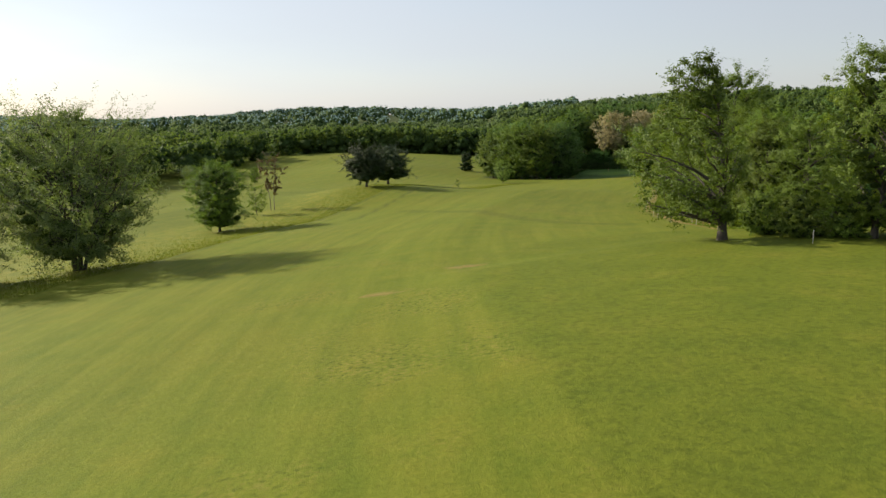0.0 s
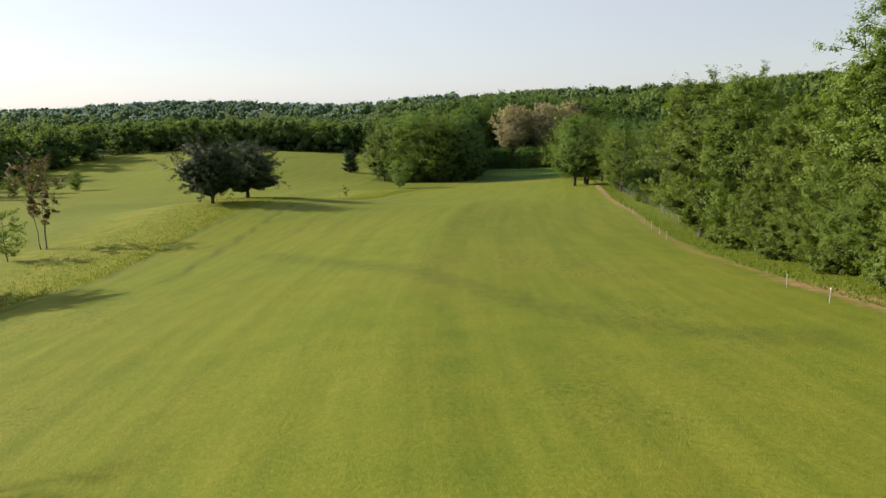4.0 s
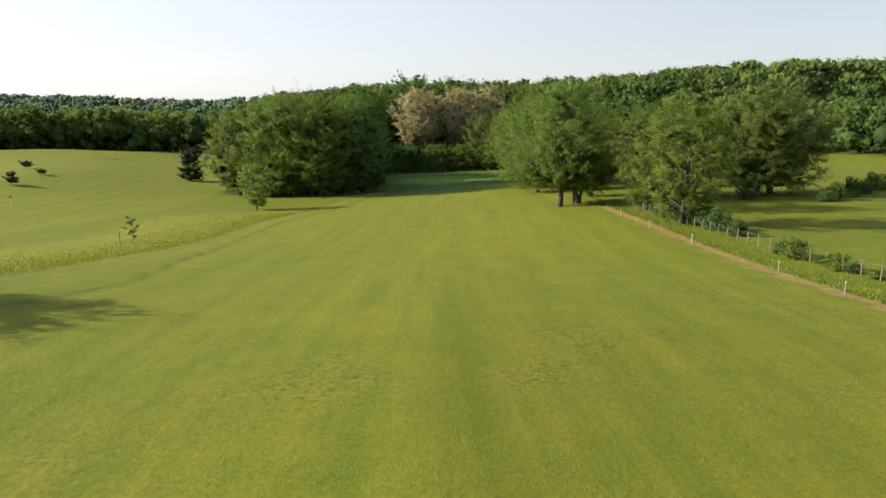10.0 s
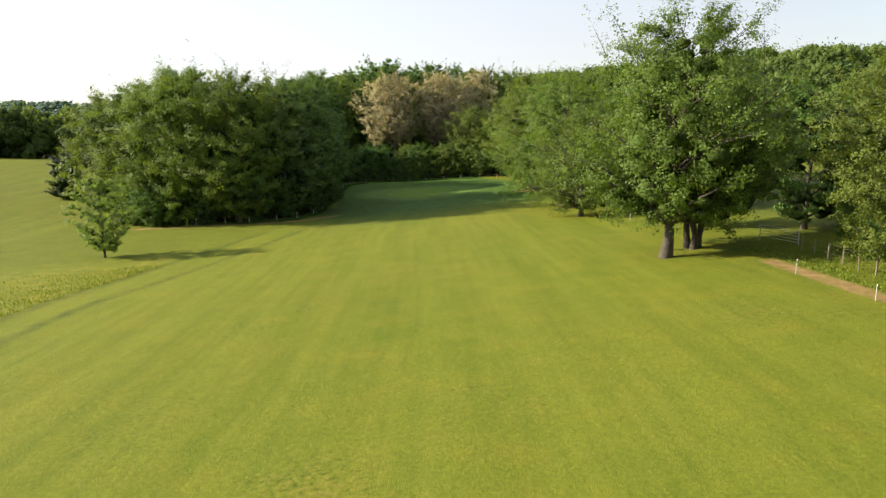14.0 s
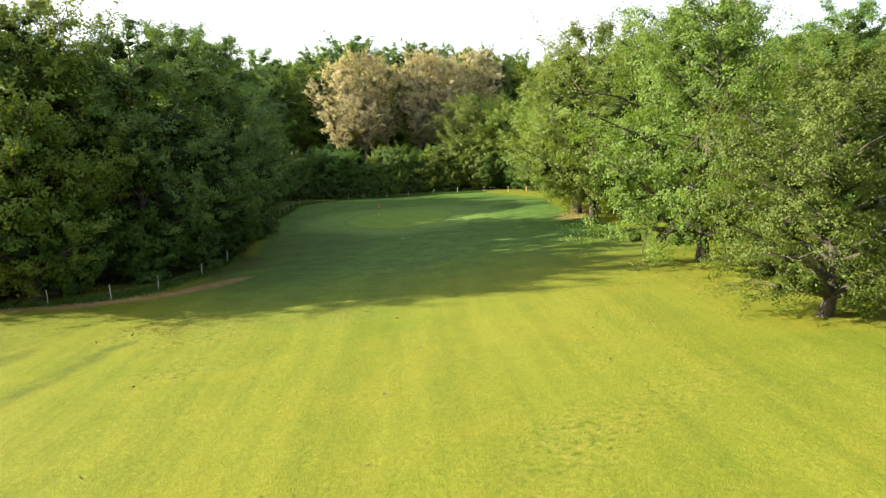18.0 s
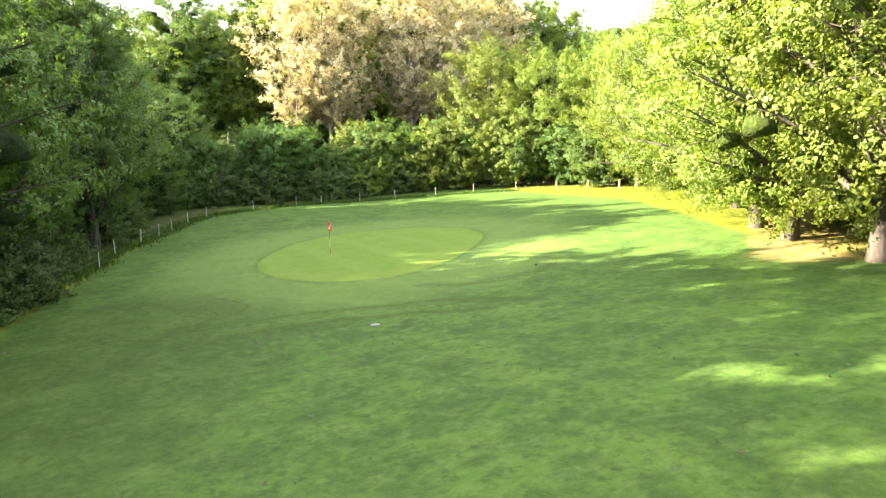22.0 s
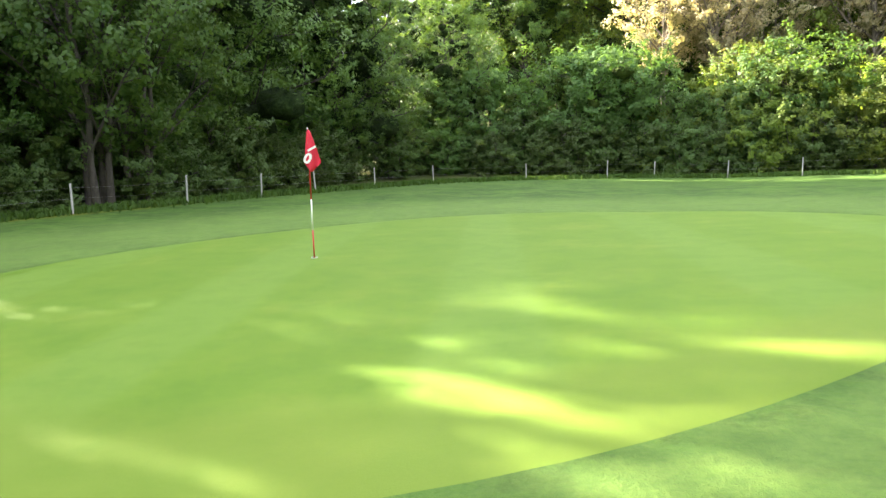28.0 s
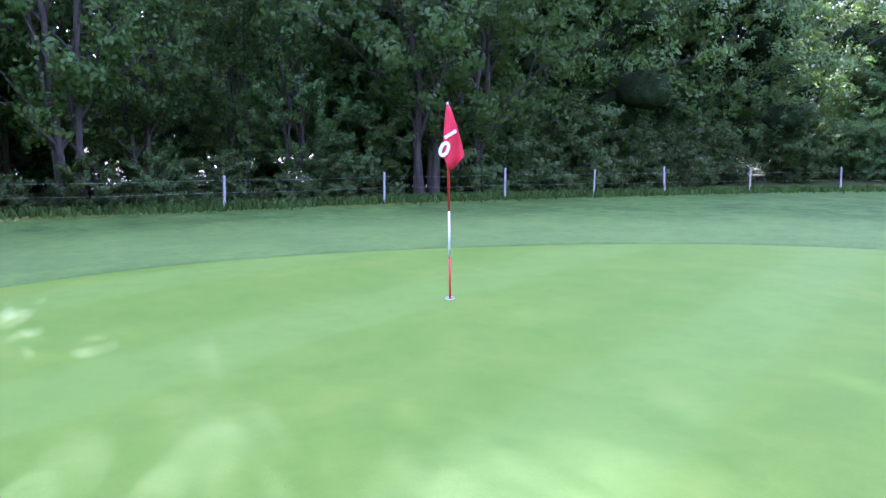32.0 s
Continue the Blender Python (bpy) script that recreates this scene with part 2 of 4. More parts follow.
TILT_R = [(-200, 0.1), (20, 0.07), (50, 0.08), (90, -0.01), (115, -0.04), (150, -0.035), (176, 0), (200, 0.04), (245, 0.055), (292, 0.06), (325, 0.04), (350, 0.03), (800, 0.02)]


def terrace(x, y):
    """How far inside the tee's terrace a place lies, in metres."""
    return np.minimum(x - (3.0 + 0.1 * (40 - y)), 45.5 + np.minimum(0.42 * (x - 3), 5.5) - y)


def land(x, y):
    """Height of the ground."""
    x, y = np.asarray(x, float), np.asarray(y, float)
    u = x - curve(AXIS, y)
    z = curve(FALL, y)
    z = z - curve(TILT_L, y) * 70 * np.tanh(np.maximum(-u, 0) / 70)
    z = z + curve(TILT_R, y) * 40 * np.tanh(np.maximum(u, 0) / 40)
    z = z + 3.8 * np.exp(-((x + 17) / 26) ** 2 - ((y - 167) / 30) ** 2)
    z = z + 4.6 * np.exp(-((x + 30) / 34) ** 2 - ((y - 325) / 50) ** 2)
    z = z + 4.5 * np.exp(-((x + 55) / 75) ** 2 - ((y - 405) / 50) ** 2)
    # the tee's terrace ends in a low bank
    z = z - 0.4 * smooth(-1.2, 3.6, -terrace(x, y)) * smooth(5, 32, y) * (1 - smooth(62, 100, y))
    z = z + 18 * smooth(345, 455, y) * smooth(20, 90, x)
    z = z + 18.5 * smooth(190, 420, x + 0.15 * (y - 200))
    r = np.hypot(x - 40, y - 180)
    far = smooth(700, 1900, r)
    ridge = 18 + 11 * np.sin(x / 420 + 1.3) + 9 * np.sin(x / 160 + y / 500)
    z = z * (1 - far) + ridge * far
    z = z + 0.12 * np.sin(x / 7.3 + 1) * np.sin(y / 9.1) * smooth(4, 20, np.hypot(x - 74, y - 310))
    return z


def gz(x, y):
    return float(land(x, y))


def edge_x(knots, y):
    return np.interp(y, [k[0] for k in knots], [k[1] for k in knots])


def seg_dist(pts, x, y):
    """Distance from an open line in plan."""
    best = np.full(np.shape(x), 1e9)
    for (ax, ay), (bx, by) in zip(pts, pts[1:]):
        dx, dy = bx - ax, by - ay
        t = np.clip(((x - ax) * dx + (y - ay) * dy) / (dx * dx + dy * dy), 0, 1)
        best = np.minimum(best, np.hypot(x - ax - t * dx, y - ay - t * dy))
    return best


# fairway's left rim, right rim, as (y, x)
LEFT_RIM = [(-200, -40), (0, -38), (57, -36.5), (68, -36), (77, -32.4), (93, -29), (105, -25.5), (113, -21), (133, -17.5), (148, -13), (159, -8.4), (170, -5), (180, -0.5), (195, 3.8),
            (212, 12), (229, 18.4), (245, 27), (263, 37.5), (290, 52), (315, 58), (345, 66)]
RIGHT_RIM = [(-200, 25), (30, 24), (60, 24), (75, 25.5), (95, 28), (115, 33.5), (132, 39), (148, 44), (162, 48), (177, 52.5), (192, 57.5), (212, 64), (240, 74), (260, 80), (300, 92), (320, 100), (330, 100)]
TRACK_R = [(25.5, 60), (26.5, 74), (28, 88), (30, 102), (34.5, 116), (40, 133), (45, 148), (49, 163), (53.5, 178), (58.5, 193), (64, 210)]
TRACK_R2 = [(27.5, 66), (28.2, 76), (28.5, 88)]
TRACK_L = [(22, 279), (30, 277.5), (39.5, 275.2), (45, 276), (49.5, 279.4)]
GREEN_C = (73.8, 311.0)


def green_radius(a):
    return 7.6 + 1.2 * np.cos(2 * (a - 0.91)) + 0.15 * np.cos(3 * a)


def mesh_object(name, co, faces, mat, parent=None, smooth_faces=True, core=0, core_mat=None):
    me = bpy.data.meshes.new(name)
    co, faces = np.asarray(co, np.float32), np.asarray(faces, np.int32)
    k = faces.shape[1]
    me.vertices.add(len(co))
    me.vertices.foreach_set("co", co.ravel())
    me.loops.add(faces.size)
    me.loops.foreach_set("vertex_index", faces.ravel())
    me.polygons.add(len(faces))
    me.polygons.foreach_set("loop_start", np.arange(len(faces), dtype=np.int32) * k)
    if smooth_faces:
        me.polygons.foreach_set("use_smooth", np.ones(len(faces), bool))
    me.materials.append(mat)
    if core:
        # the first faces are the smooth inner mass
        inner = np.arange(len(faces)) < core
        me.materials.append(core_mat)
        me.polygons.foreach_set("material_index", inner.astype(np.int32))
        me.polygons.foreach_set("use_smooth", inner)
    me.update(calc_edges=True)
    ob = new(name, me)
    if parent is not None:
        ob.parent = parent
    return ob


def grid_faces(nx, ny):
    i = np.arange(nx * ny).reshape(ny, nx)
    return np.stack([i[:-1, :-1], i[:-1, 1:], i[1:, 1:], i[1:, :-1]], -1).reshape(-1, 4)


def axis_steps(lo, hi, step, reach, grow=1.12):
    a = list(np.arange(lo, hi + step / 2, step))
    d = step
    while a[-1] < reach:
        d *= grow
        a.append(a[-1] + d)
    d = step
    while a[0] > -reach:
        d *= grow
        a.insert(0, a[0] - d)
    return np.array(a)


def ground_material():
    m, n, l, p = material("grassland")
    co = n.new("ShaderNodeTexCoord").outputs["Object"]

    def attr(name):
        a = n.new("ShaderNodeAttribute")
        a.attribute_name = name
        return a.outputs["Fac"]
    sep = n.new("ShaderNodeSeparateXYZ")
    l.new(co, sep.inputs[0])
    big = noise_tex(n, l, co, 0.05, 3)
    mid = noise_tex(n, l, co, 0.35, 5, 0.65)
    fine = noise_tex(n, l, co, 5.0, 6, 0.75)
    turf = ramp(n, l, mid, [(0.28, (0.075, 0.115, 0.009)), (0.5, (0.105, 0.135, 0.011)), (0.72, (0.15, 0.15, 0.015))])
    turf = mix(n, l, ramp(n, l, big, [(0.35, (0, 0, 0)), (0.7, (0.6, 0.6, 0.6))]), turf, (0.138, 0.14, 0.016))
    stripe = maths(n, l, "SINE", maths(n, l, "MULTIPLY", maths(n, l, "ADD", attr("across"), maths(n, l, "MULTIPLY", big, 3.0)), 1.25))
    turf = mix(n, l, maths(n, l, "MULTIPLY_ADD", stripe, 0.13, 0.16), turf, (0.16, 0.18, 0.02))
    turf = mix(n, l, ramp(n, l, noise_tex(n, l, co, 0.9, 4, 0.7), [(0.52, (0, 0, 0)), (0.75, (0.36, 0.36, 0.36))]), turf, (0.172, 0.168, 0.025))
    lane = n.new("ShaderNodeCombineXYZ")
    l.new(maths(n, l, "MULTIPLY", attr("across"), 0.9), lane.inputs[0])
    l.new(maths(n, l, "MULTIPLY", sep.outputs[1], 0.05), lane.inputs[1])
    streaks = noise_tex(n, l, lane.outputs[0], 1.0, 5, 0.65)
    turf = mix(n, l, ramp(n, l, streaks, [(0.36, (0.3, 0.3, 0.3)), (0.5, (0, 0, 0))]), turf, (0.06, 0.1, 0.008))
    turf = mix(n, l, ramp(n, l, streaks, [(0.52, (0, 0, 0)), (0.68, (0.35, 0.35, 0.35))]), turf, (0.18, 0.185, 0.024))
    tuft = noise_tex(n, l, co, 2.6, 6, 0.75)
    # scuffed, worm-cast patches: dry straw dotted with dark crumbs
    worn = ramp(n, l, noise_tex(n, l, co, 0.085, 5, 0.6), [(0.53, (0, 0, 0)), (0.64, (0.75, 0.75, 0.75))])
    crumbs = noise_tex(n, l, co, 4.2, 3, 0.6)
    turf = mix(n, l, maths(n, l, "MULTIPLY", worn, ramp(n, l, crumbs, [(0.52, (0, 0, 0)), (0.62, (0.75, 0.75, 0.75))])), turf, (0.2, 0.165, 0.04))
    turf = mix(n, l, maths(n, l, "MULTIPLY", worn, ramp(n, l, crumbs, [(0.34, (1, 1, 1)), (0.46, (0, 0, 0))])), turf, (0.038, 0.062, 0.008))
    rough = ramp(n, l, mid, [(0.3, (0.088, 0.118, 0.011)), (0.55, (0.116, 0.139, 0.0125)), (0.8, (0.158, 0.155, 0.02))])
    rough = mix(n, l, ramp(n, l, tuft, [(0.42, (0.45, 0.45, 0.45)), (0.53, (0, 0, 0))]), rough, (0.05, 0.068, 0.007))
    hay = ramp(n, l, noise_tex(n, l, co, 0.6, 6, 0.7), [(0.3, (0.085, 0.12, 0.012)), (0.5, (0.142, 0.158, 0.017)), (0.72, (0.225, 0.195, 0.032))])
    dirt = ramp(n, l, noise_tex(n, l, co, 1.5, 6), [(0.3, (0.18, 0.11, 0.05)), (0.7, (0.34, 0.22, 0.11))])
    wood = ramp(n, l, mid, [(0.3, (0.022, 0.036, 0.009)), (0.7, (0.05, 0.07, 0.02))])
    jag = maths(n, l, "MULTIPLY_ADD", noise_tex(n, l, co, 1.1, 5, 0.7), 0.8, -0.4)

    def edge(name, hard=3.0):
        a = maths(n, l, "ADD", attr(name), jag)
        r = n.new("ShaderNodeMapRange")
        r.inputs["From Min"].default_value, r.inputs["From Max"].default_value = 0.5 - 0.5 / hard, 0.5 + 0.5 / hard
        l.new(a, r.inputs["Value"])
        return r.outputs["Result"]
    # lush turf near the green, with the wood's bluish shade mixed into its colours
    deep = ramp(n, l, mid, [(0.3, (0.035, 0.096, 0.017)), (0.55, (0.056, 0.126, 0.022)), (0.8, (0.084, 0.146, 0.029))])
    wet = noise_tex(n, l, co, 0.55, 7, 0.72)
    deep = mix(n, l, ramp(n, l, wet, [(0.42, (0.75, 0.75, 0.75)), (0.56, (0, 0, 0))]), deep, (0.022, 0.062, 0.015))
    deep = mix(n, l, ramp(n, l, tuft, [(0.38, (0.7, 0.7, 0.7)), (0.5, (0, 0, 0))]), deep, (0.02, 0.052, 0.012))
    deep = mix(n, l, ramp(n, l, noise_tex(n, l, co, 1.7, 6, 0.75), [(0.5, (0, 0, 0)), (0.68, (0.6, 0.6, 0.6))]), deep, (0.095, 0.16, 0.04))
    turf = mix(n, l, attr("lush_shade"), turf, deep)
    col = mix(n, l, edge("fairway", 4), rough, turf)
    col = mix(n, l, edge("hay", 2), col, hay)
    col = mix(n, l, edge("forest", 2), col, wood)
    col = mix(n, l, edge("dirt", 2), col, dirt)
    col = mix(n, l, attr("dew"), col, mix(n, l, big, (0.1, 0.18, 0.036), (0.13, 0.21, 0.055)))
    groove = ramp(n, l, maths(n, l, "SINE", maths(n, l, "MULTIPLY", maths(n, l, "ADD", attr("ring"), maths(n, l, "MULTIPLY", mid, 1.6)), 9.0)), [(0.7, (0, 0, 0)), (1.0, (0.22, 0.22, 0.22))])
    col = mix(n, l, maths(n, l, "MULTIPLY", groove, attr("dew")), col, (0.05, 0.085, 0.02))
    # ruts and scars, along with the painted shade that shares their mask
    col = mix(n, l, edge("scar_shade", 1.5), col, mix(n, l, 0.75, col, (0.022, 0.04, 0.012)))
    grain = noise_tex(n, l, co, 22.0, 4, 0.8)
    blade = ramp(n, l, maths(n, l, "MULTIPLY_ADD", fine, 0.6, maths(n, l, "MULTIPLY", grain, 0.4)), [(0.38, (0, 0, 0)), (0.58, (1, 1, 1))])
    col = mix(n, l, blade, mix(n, l, maths(n, l, "MULTIPLY_ADD", attr("lush_shade"), -0.12, 0.28), col, (0.02, 0.035, 0.004)), mix(n, l, 0.07, col, (0.3, 0.3, 0.05)))
    l.new(col, p.inputs["Base Color"])
    p.inputs["Roughness"].default_value = 0.85
    p.inputs["Specular IOR Level"].default_value = 0.08
    bumped(n, l, maths(n, l, "ADD", fine, maths(n, l, "MULTIPLY", mid, 1.5)), 0.5, 0.12, p)
    return m


GX, GY = axis_steps(-60, 112, 1.2, 2900), axis_steps(0, 350, 1.2, 2900)
GX = np.sort(np.concatenate([GX[(GX < 57) | (GX > 91)], np.arange(57.2, 91, 0.4)]))
GY = np.sort(np.concatenate([GY[(GY < 289) | (GY > 326)], np.arange(289.2, 326, 0.4)]))
X, Y = np.meshgrid(GX, GY)
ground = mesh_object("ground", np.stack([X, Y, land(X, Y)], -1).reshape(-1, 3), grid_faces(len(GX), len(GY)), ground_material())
tagged(ground, "rolling grassland with mown fairway, rough and bare earth tracks", "ground", kind="structure")


def soft(d, w):
    return np.clip(0.5 + d / w, 0, 1)


def add_mask(ob, name, values):
    a = ob.data.attributes.new(name, "FLOAT", "POINT")
    a.data.foreach_set("value", np.asarray(values, np.float32).ravel())


lr, rr = edge_x(LEFT_RIM, Y), edge_x(RIGHT_RIM, Y)
tee = terrace(X, Y)
fair = np.minimum(np.minimum(soft(X - lr, 2.4), soft(rr - X, 2.4)), 1 - soft(tee, 4))
# shade on the slope past the terrace, painted as darker rough grass
slope_shade = 1 - smooth(0.55, 1.15, np.hypot((X - 18 + 0.35 * (Y - 56)) / 18, (Y - 56 - 0.3 * (X - 18)) / 8))
fair = fair * (1 - 0.65 * slope_shade)
other = soft(1 - np.hypot((X + 45) / 62, (Y - 325) / 100), 0.1)
other2 = soft(1 - np.hypot((X + 95) / 38, (Y - 190) / 110), 0.1)
add_mask(ground, "fairway", np.maximum(np.maximum(fair, other), other2))
hay = np.minimum(soft(lr - X, 3.0), soft(X - lr + 27 + 7 * np.sin(Y / 13), 12)) * smooth(40, 70, Y) * (1 - smooth(236, 262, Y))
add_mask(ground, "hay", hay * (1 - np.maximum(other, other2)) * 0.95)
# where the turf is lush and tinted for the wood's shade
lush_shade = smooth(254, 281, Y) * smooth(40, 52, X) * (1 - smooth(345, 355, Y))
add_mask(ground, "lush_shade", lush_shade)
dirt = np.maximum.reduce([(0.68 + 0.2 * smooth(125, 160, Y)) * (1 - smooth(0.3, 1.3, seg_dist(TRACK_R, X, Y))), 1 - smooth(0.5, 1.8, seg_dist(TRACK_R2, X, Y)), 1 - smooth(0.6, 1.6, seg_dist(TRACK_L, X, Y)), 0.72 * (1 - smooth(0.2, 1.3, seg_dist([(-3.6, 42), (-1.7, 42.5)], X, Y))), 0.75 * (1 - smooth(0.2, 1.5, seg_dist([(1.8, 48.9), (3.7, 49.2)], X, Y))), 0.45 * (1 - smooth(1, 4, seg_dist([(15, 284), (18, 288)], X, Y))), 0.75 * (1 - smooth(1, 5, seg_dist([(-66, 391), (-55, 393)], X, Y))), 0.7 * (1 - smooth(1, 5, seg_dist([(89, 292), (98, 300)], X, Y)))])
add_mask(ground, "dirt", dirt * 0.75)
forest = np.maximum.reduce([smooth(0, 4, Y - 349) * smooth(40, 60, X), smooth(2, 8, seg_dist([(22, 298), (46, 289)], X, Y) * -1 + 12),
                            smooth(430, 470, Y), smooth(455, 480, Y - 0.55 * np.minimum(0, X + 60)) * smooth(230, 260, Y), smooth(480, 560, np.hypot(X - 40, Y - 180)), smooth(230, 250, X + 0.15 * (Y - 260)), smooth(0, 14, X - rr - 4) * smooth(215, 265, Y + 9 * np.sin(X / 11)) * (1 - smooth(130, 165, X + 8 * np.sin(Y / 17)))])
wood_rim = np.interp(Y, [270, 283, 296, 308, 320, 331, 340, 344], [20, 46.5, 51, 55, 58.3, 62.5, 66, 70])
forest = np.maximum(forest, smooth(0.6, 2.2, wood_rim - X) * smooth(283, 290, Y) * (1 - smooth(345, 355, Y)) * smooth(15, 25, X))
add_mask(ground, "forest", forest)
RUTS = [[(60, 297.2), (62, 297.7), (64, 297.9), (66.1, 298.1), (69.2, 297.5), (71.2, 297), (73.3, 295.8), (75.5, 293.8)],
        [(60.5, 295.6), (64, 296.2), (67, 296.3), (70, 295.6), (73, 293.8)], [(63, 303.5), (64.4, 300.5), (62, 298.4)], [(62, 302.2), (63, 299.8), (61, 298)],
        [(78, 303.2), (80.5, 300.6), (78.5, 298.4), (74, 298.6), (72.5, 300)]]
scar_shade = 0.62 * np.maximum.reduce([1 - smooth(0.1, 0.75, seg_dist(r, X, Y)) for r in RUTS])
# mowing lines; along the rim also the long grass's shadow edge, painted dark
CUTS_AND_RIM_SHADE = [[(-14, 108), (-12.5, 120), (-10.6, 131), (-8.4, 141), (-5.7, 155), (1, 164), (6.5, 173), (9.4, 188.5), (13.8, 204.5), (20.6, 224.5), (30, 241), (42, 262)],
        [(-32.4, 77.4), (-29, 93), (-21, 113), (-17.5, 133), (-8.4, 159), (-0.5, 180), (3.8, 195), (12, 212), (18.4, 229), (27, 245), (37.5, 263)]]
# the far bunker's dark face: its shade painted on unhollowed ground
hollow_shade = 0.75 * (1 - smooth(0.8, 2.6, seg_dist([(-22, 377), (-14, 373)], X, Y)))
# muddy turf beside the wood, darkened further for the trees' shade
mud_shade = 0.46 * (1 - smooth(2, 9, seg_dist([(50, 278), (57, 288), (61, 300)], X, Y)))
scar_shade = np.maximum(np.maximum.reduce([scar_shade * 0.85, mud_shade, hollow_shade]), 0.6 * np.maximum.reduce([1 - smooth(0.2, 0.95, seg_dist(c, X, Y)) for c in CUTS_AND_RIM_SHADE]))
trench = 1 - smooth(0.5, 3.0, seg_dist([(-6, 116), (-0.3, 107), (4, 100), (8, 91), (13, 79.3), (20.3, 74.5)], X, Y))
add_mask(ground, "scar_shade", np.maximum(scar_shade, 0.4 * trench))
ring = np.hypot(X - GREEN_C[0], Y - GREEN_C[1]) - green_radius(np.arctan2(Y - GREEN_C[1], X - GREEN_C[0]))
add_mask(ground, "ring", np.clip(ring, -20, 20))
add_mask(ground, "dew", 0.55 * np.minimum(smooth(0.0, 0.5, ring), 1 - smooth(3.0, 8.0, ring)))
add_mask(ground, "across", (X - curve(AXIS, Y)))


# ---- trees ----
def tube(path, radii, sides=7):
    """Vertices and quads of a tapered, bent limb."""
    path = [Vector(p) for p in path]
    co, fa = [], []
    for i, (p, r) in enumerate(zip(path, radii)):
        d = (path[min(i + 1, len(path) - 1)] - path[max(i - 1, 0)]).normalized()
        a = d.orthogonal().normalized()
        b = d.cross(a)
        for s in range(sides):
            t = 2 * math.pi * s / sides
            co.append(p + (a * math.cos(t) + b * math.sin(t)) * r)
    for i in range(len(path) - 1):
        for s in range(sides):
            q = i * sides
            fa.append((q + s, q + (s + 1) % sides, q + sides + (s + 1) % sides, q + sides + s))
    return co, fa


def cards(rng, centre, normal, size, slim=0.6):
    """Small folded leaf sprays: one bent four-cornered blade for each centre."""
    k = len(centre)
    n = normal / np.linalg.norm(normal, axis=1, keepdims=True)
    h = rng.normal(size=(k, 3))
    a = np.cross(n, h)
    a /= np.linalg.norm(a, axis=1, keepdims=True)
    b = np.cross(n, a)
    s = size[:, None]
    bend = rng.uniform(-0.25, 0.25, (k, 1)) * s
    co = np.stack([centre - a * s, centre - b * s * slim + n * bend, centre + a * s, centre + b * s * slim + n * bend], 1)
    return co.reshape(-1, 3), np.arange(4 * k).reshape(k, 4)


PROFILE = {
    "round": [(0, 0.5), (0.15, 0.85), (0.4, 1.0), (0.7, 0.95), (0.9, 0.72), (1, 0.35)],
    "tall": [(0, 0.5), (0.2, 0.9), (0.5, 1.0), (0.8, 0.78), (1, 0.3)],
    "oval": [(0, 0.45), (0.2, 0.85), (0.45, 1.0), (0.75, 0.92), (0.9, 0.7), (1, 0.35)],
    "umbrella": [(0, 0.7), (0.3, 1.0), (0.6, 0.95), (0.85, 0.7), (1, 0.35)],
    "spire": [(0, 0.8), (0.25, 1.0), (0.5, 0.85), (0.68, 0.45), (0.85, 0.42), (1, 0.2)],
    "dome": [(0, 0.75), (0.3, 1.0), (0.7, 0.9), (0.9, 0.68), (1, 0.45)],
    "skirt": [(0, 0.9), (0.25, 1.0), (0.55, 0.95), (0.85, 0.7), (1, 0.3)],
}


def lobed(rng, ang, up, lobe):
    """Uneven outline of a crown, by angle and height."""
    ph = rng.uniform(0, 6.28, 4)
    u = up * 6.28
    return 1 - 0.14 * lobe + lobe * (0.2 * np.sin(2 * ang + ph[0] + 0.8 * u) + 0.16 * np.sin(3 * ang + ph[1] - 1.3 * u) + 0.14 * np.sin(5 * ang + ph[2] + 2 * u) + 0.1 * np.sin(2.4 * u + ph[3]))


def crown_cards(rng, base, top, radius, shape, clumps, per, size, squash=0.7, lump=0.26, hollow=0.35, stray=0.8, lobe=1.0):
    """Places, directions and sizes of the leaf sprays of a crown seen from afar, and the clumps' middles."""
    zs = base + (top - base) * rng.beta(1.15, 1.15, clumps)
    ang = np.arange(clumps) * 2.399963 + rng.uniform(-0.5, 0.5, clumps)
    env = np.interp((zs - base) / (top - base), *zip(*PROFILE[shape])) * radius * lobed(rng, ang, (zs - base) / (top - base), lobe)
    rad = env * np.sqrt(rng.uniform(hollow**2, 0.9, clumps))
    lead = max(4, clumps // 14)
    zs[:lead] = base + (top - base) * np.linspace(0.7, 0.95, lead)
    rad[:lead] *= 0.6
    mid = np.stack([rad * np.cos(ang), rad * np.sin(ang), zs], -1)
    rc = radius * lump * rng.uniform(0.65, 1.35, clumps)
    d = rng.normal(size=(clumps, per, 3))
    out = mid - np.array([0, 0, base + (top - base) * 0.42])
    out /= np.linalg.norm(out, axis=1, keepdims=True) + 1e-6
    d += out[:, None] * 0.55 + np.array([0, 0, 0.25])
    d /= np.linalg.norm(d, axis=2, keepdims=True)
    k = rc[:, None, None] * rng.uniform(0.4, 1.35, (clumps, per, 1))
    centre = mid[:, None] + d * k * np.array([1, 1, squash])
    norm = d + rng.normal(size=d.shape) * stray
    sz = size * rng.uniform(0.6, 1.4, (clumps, per))
    return centre.reshape(-1, 3), norm.reshape(-1, 3), sz.ravel(), mid


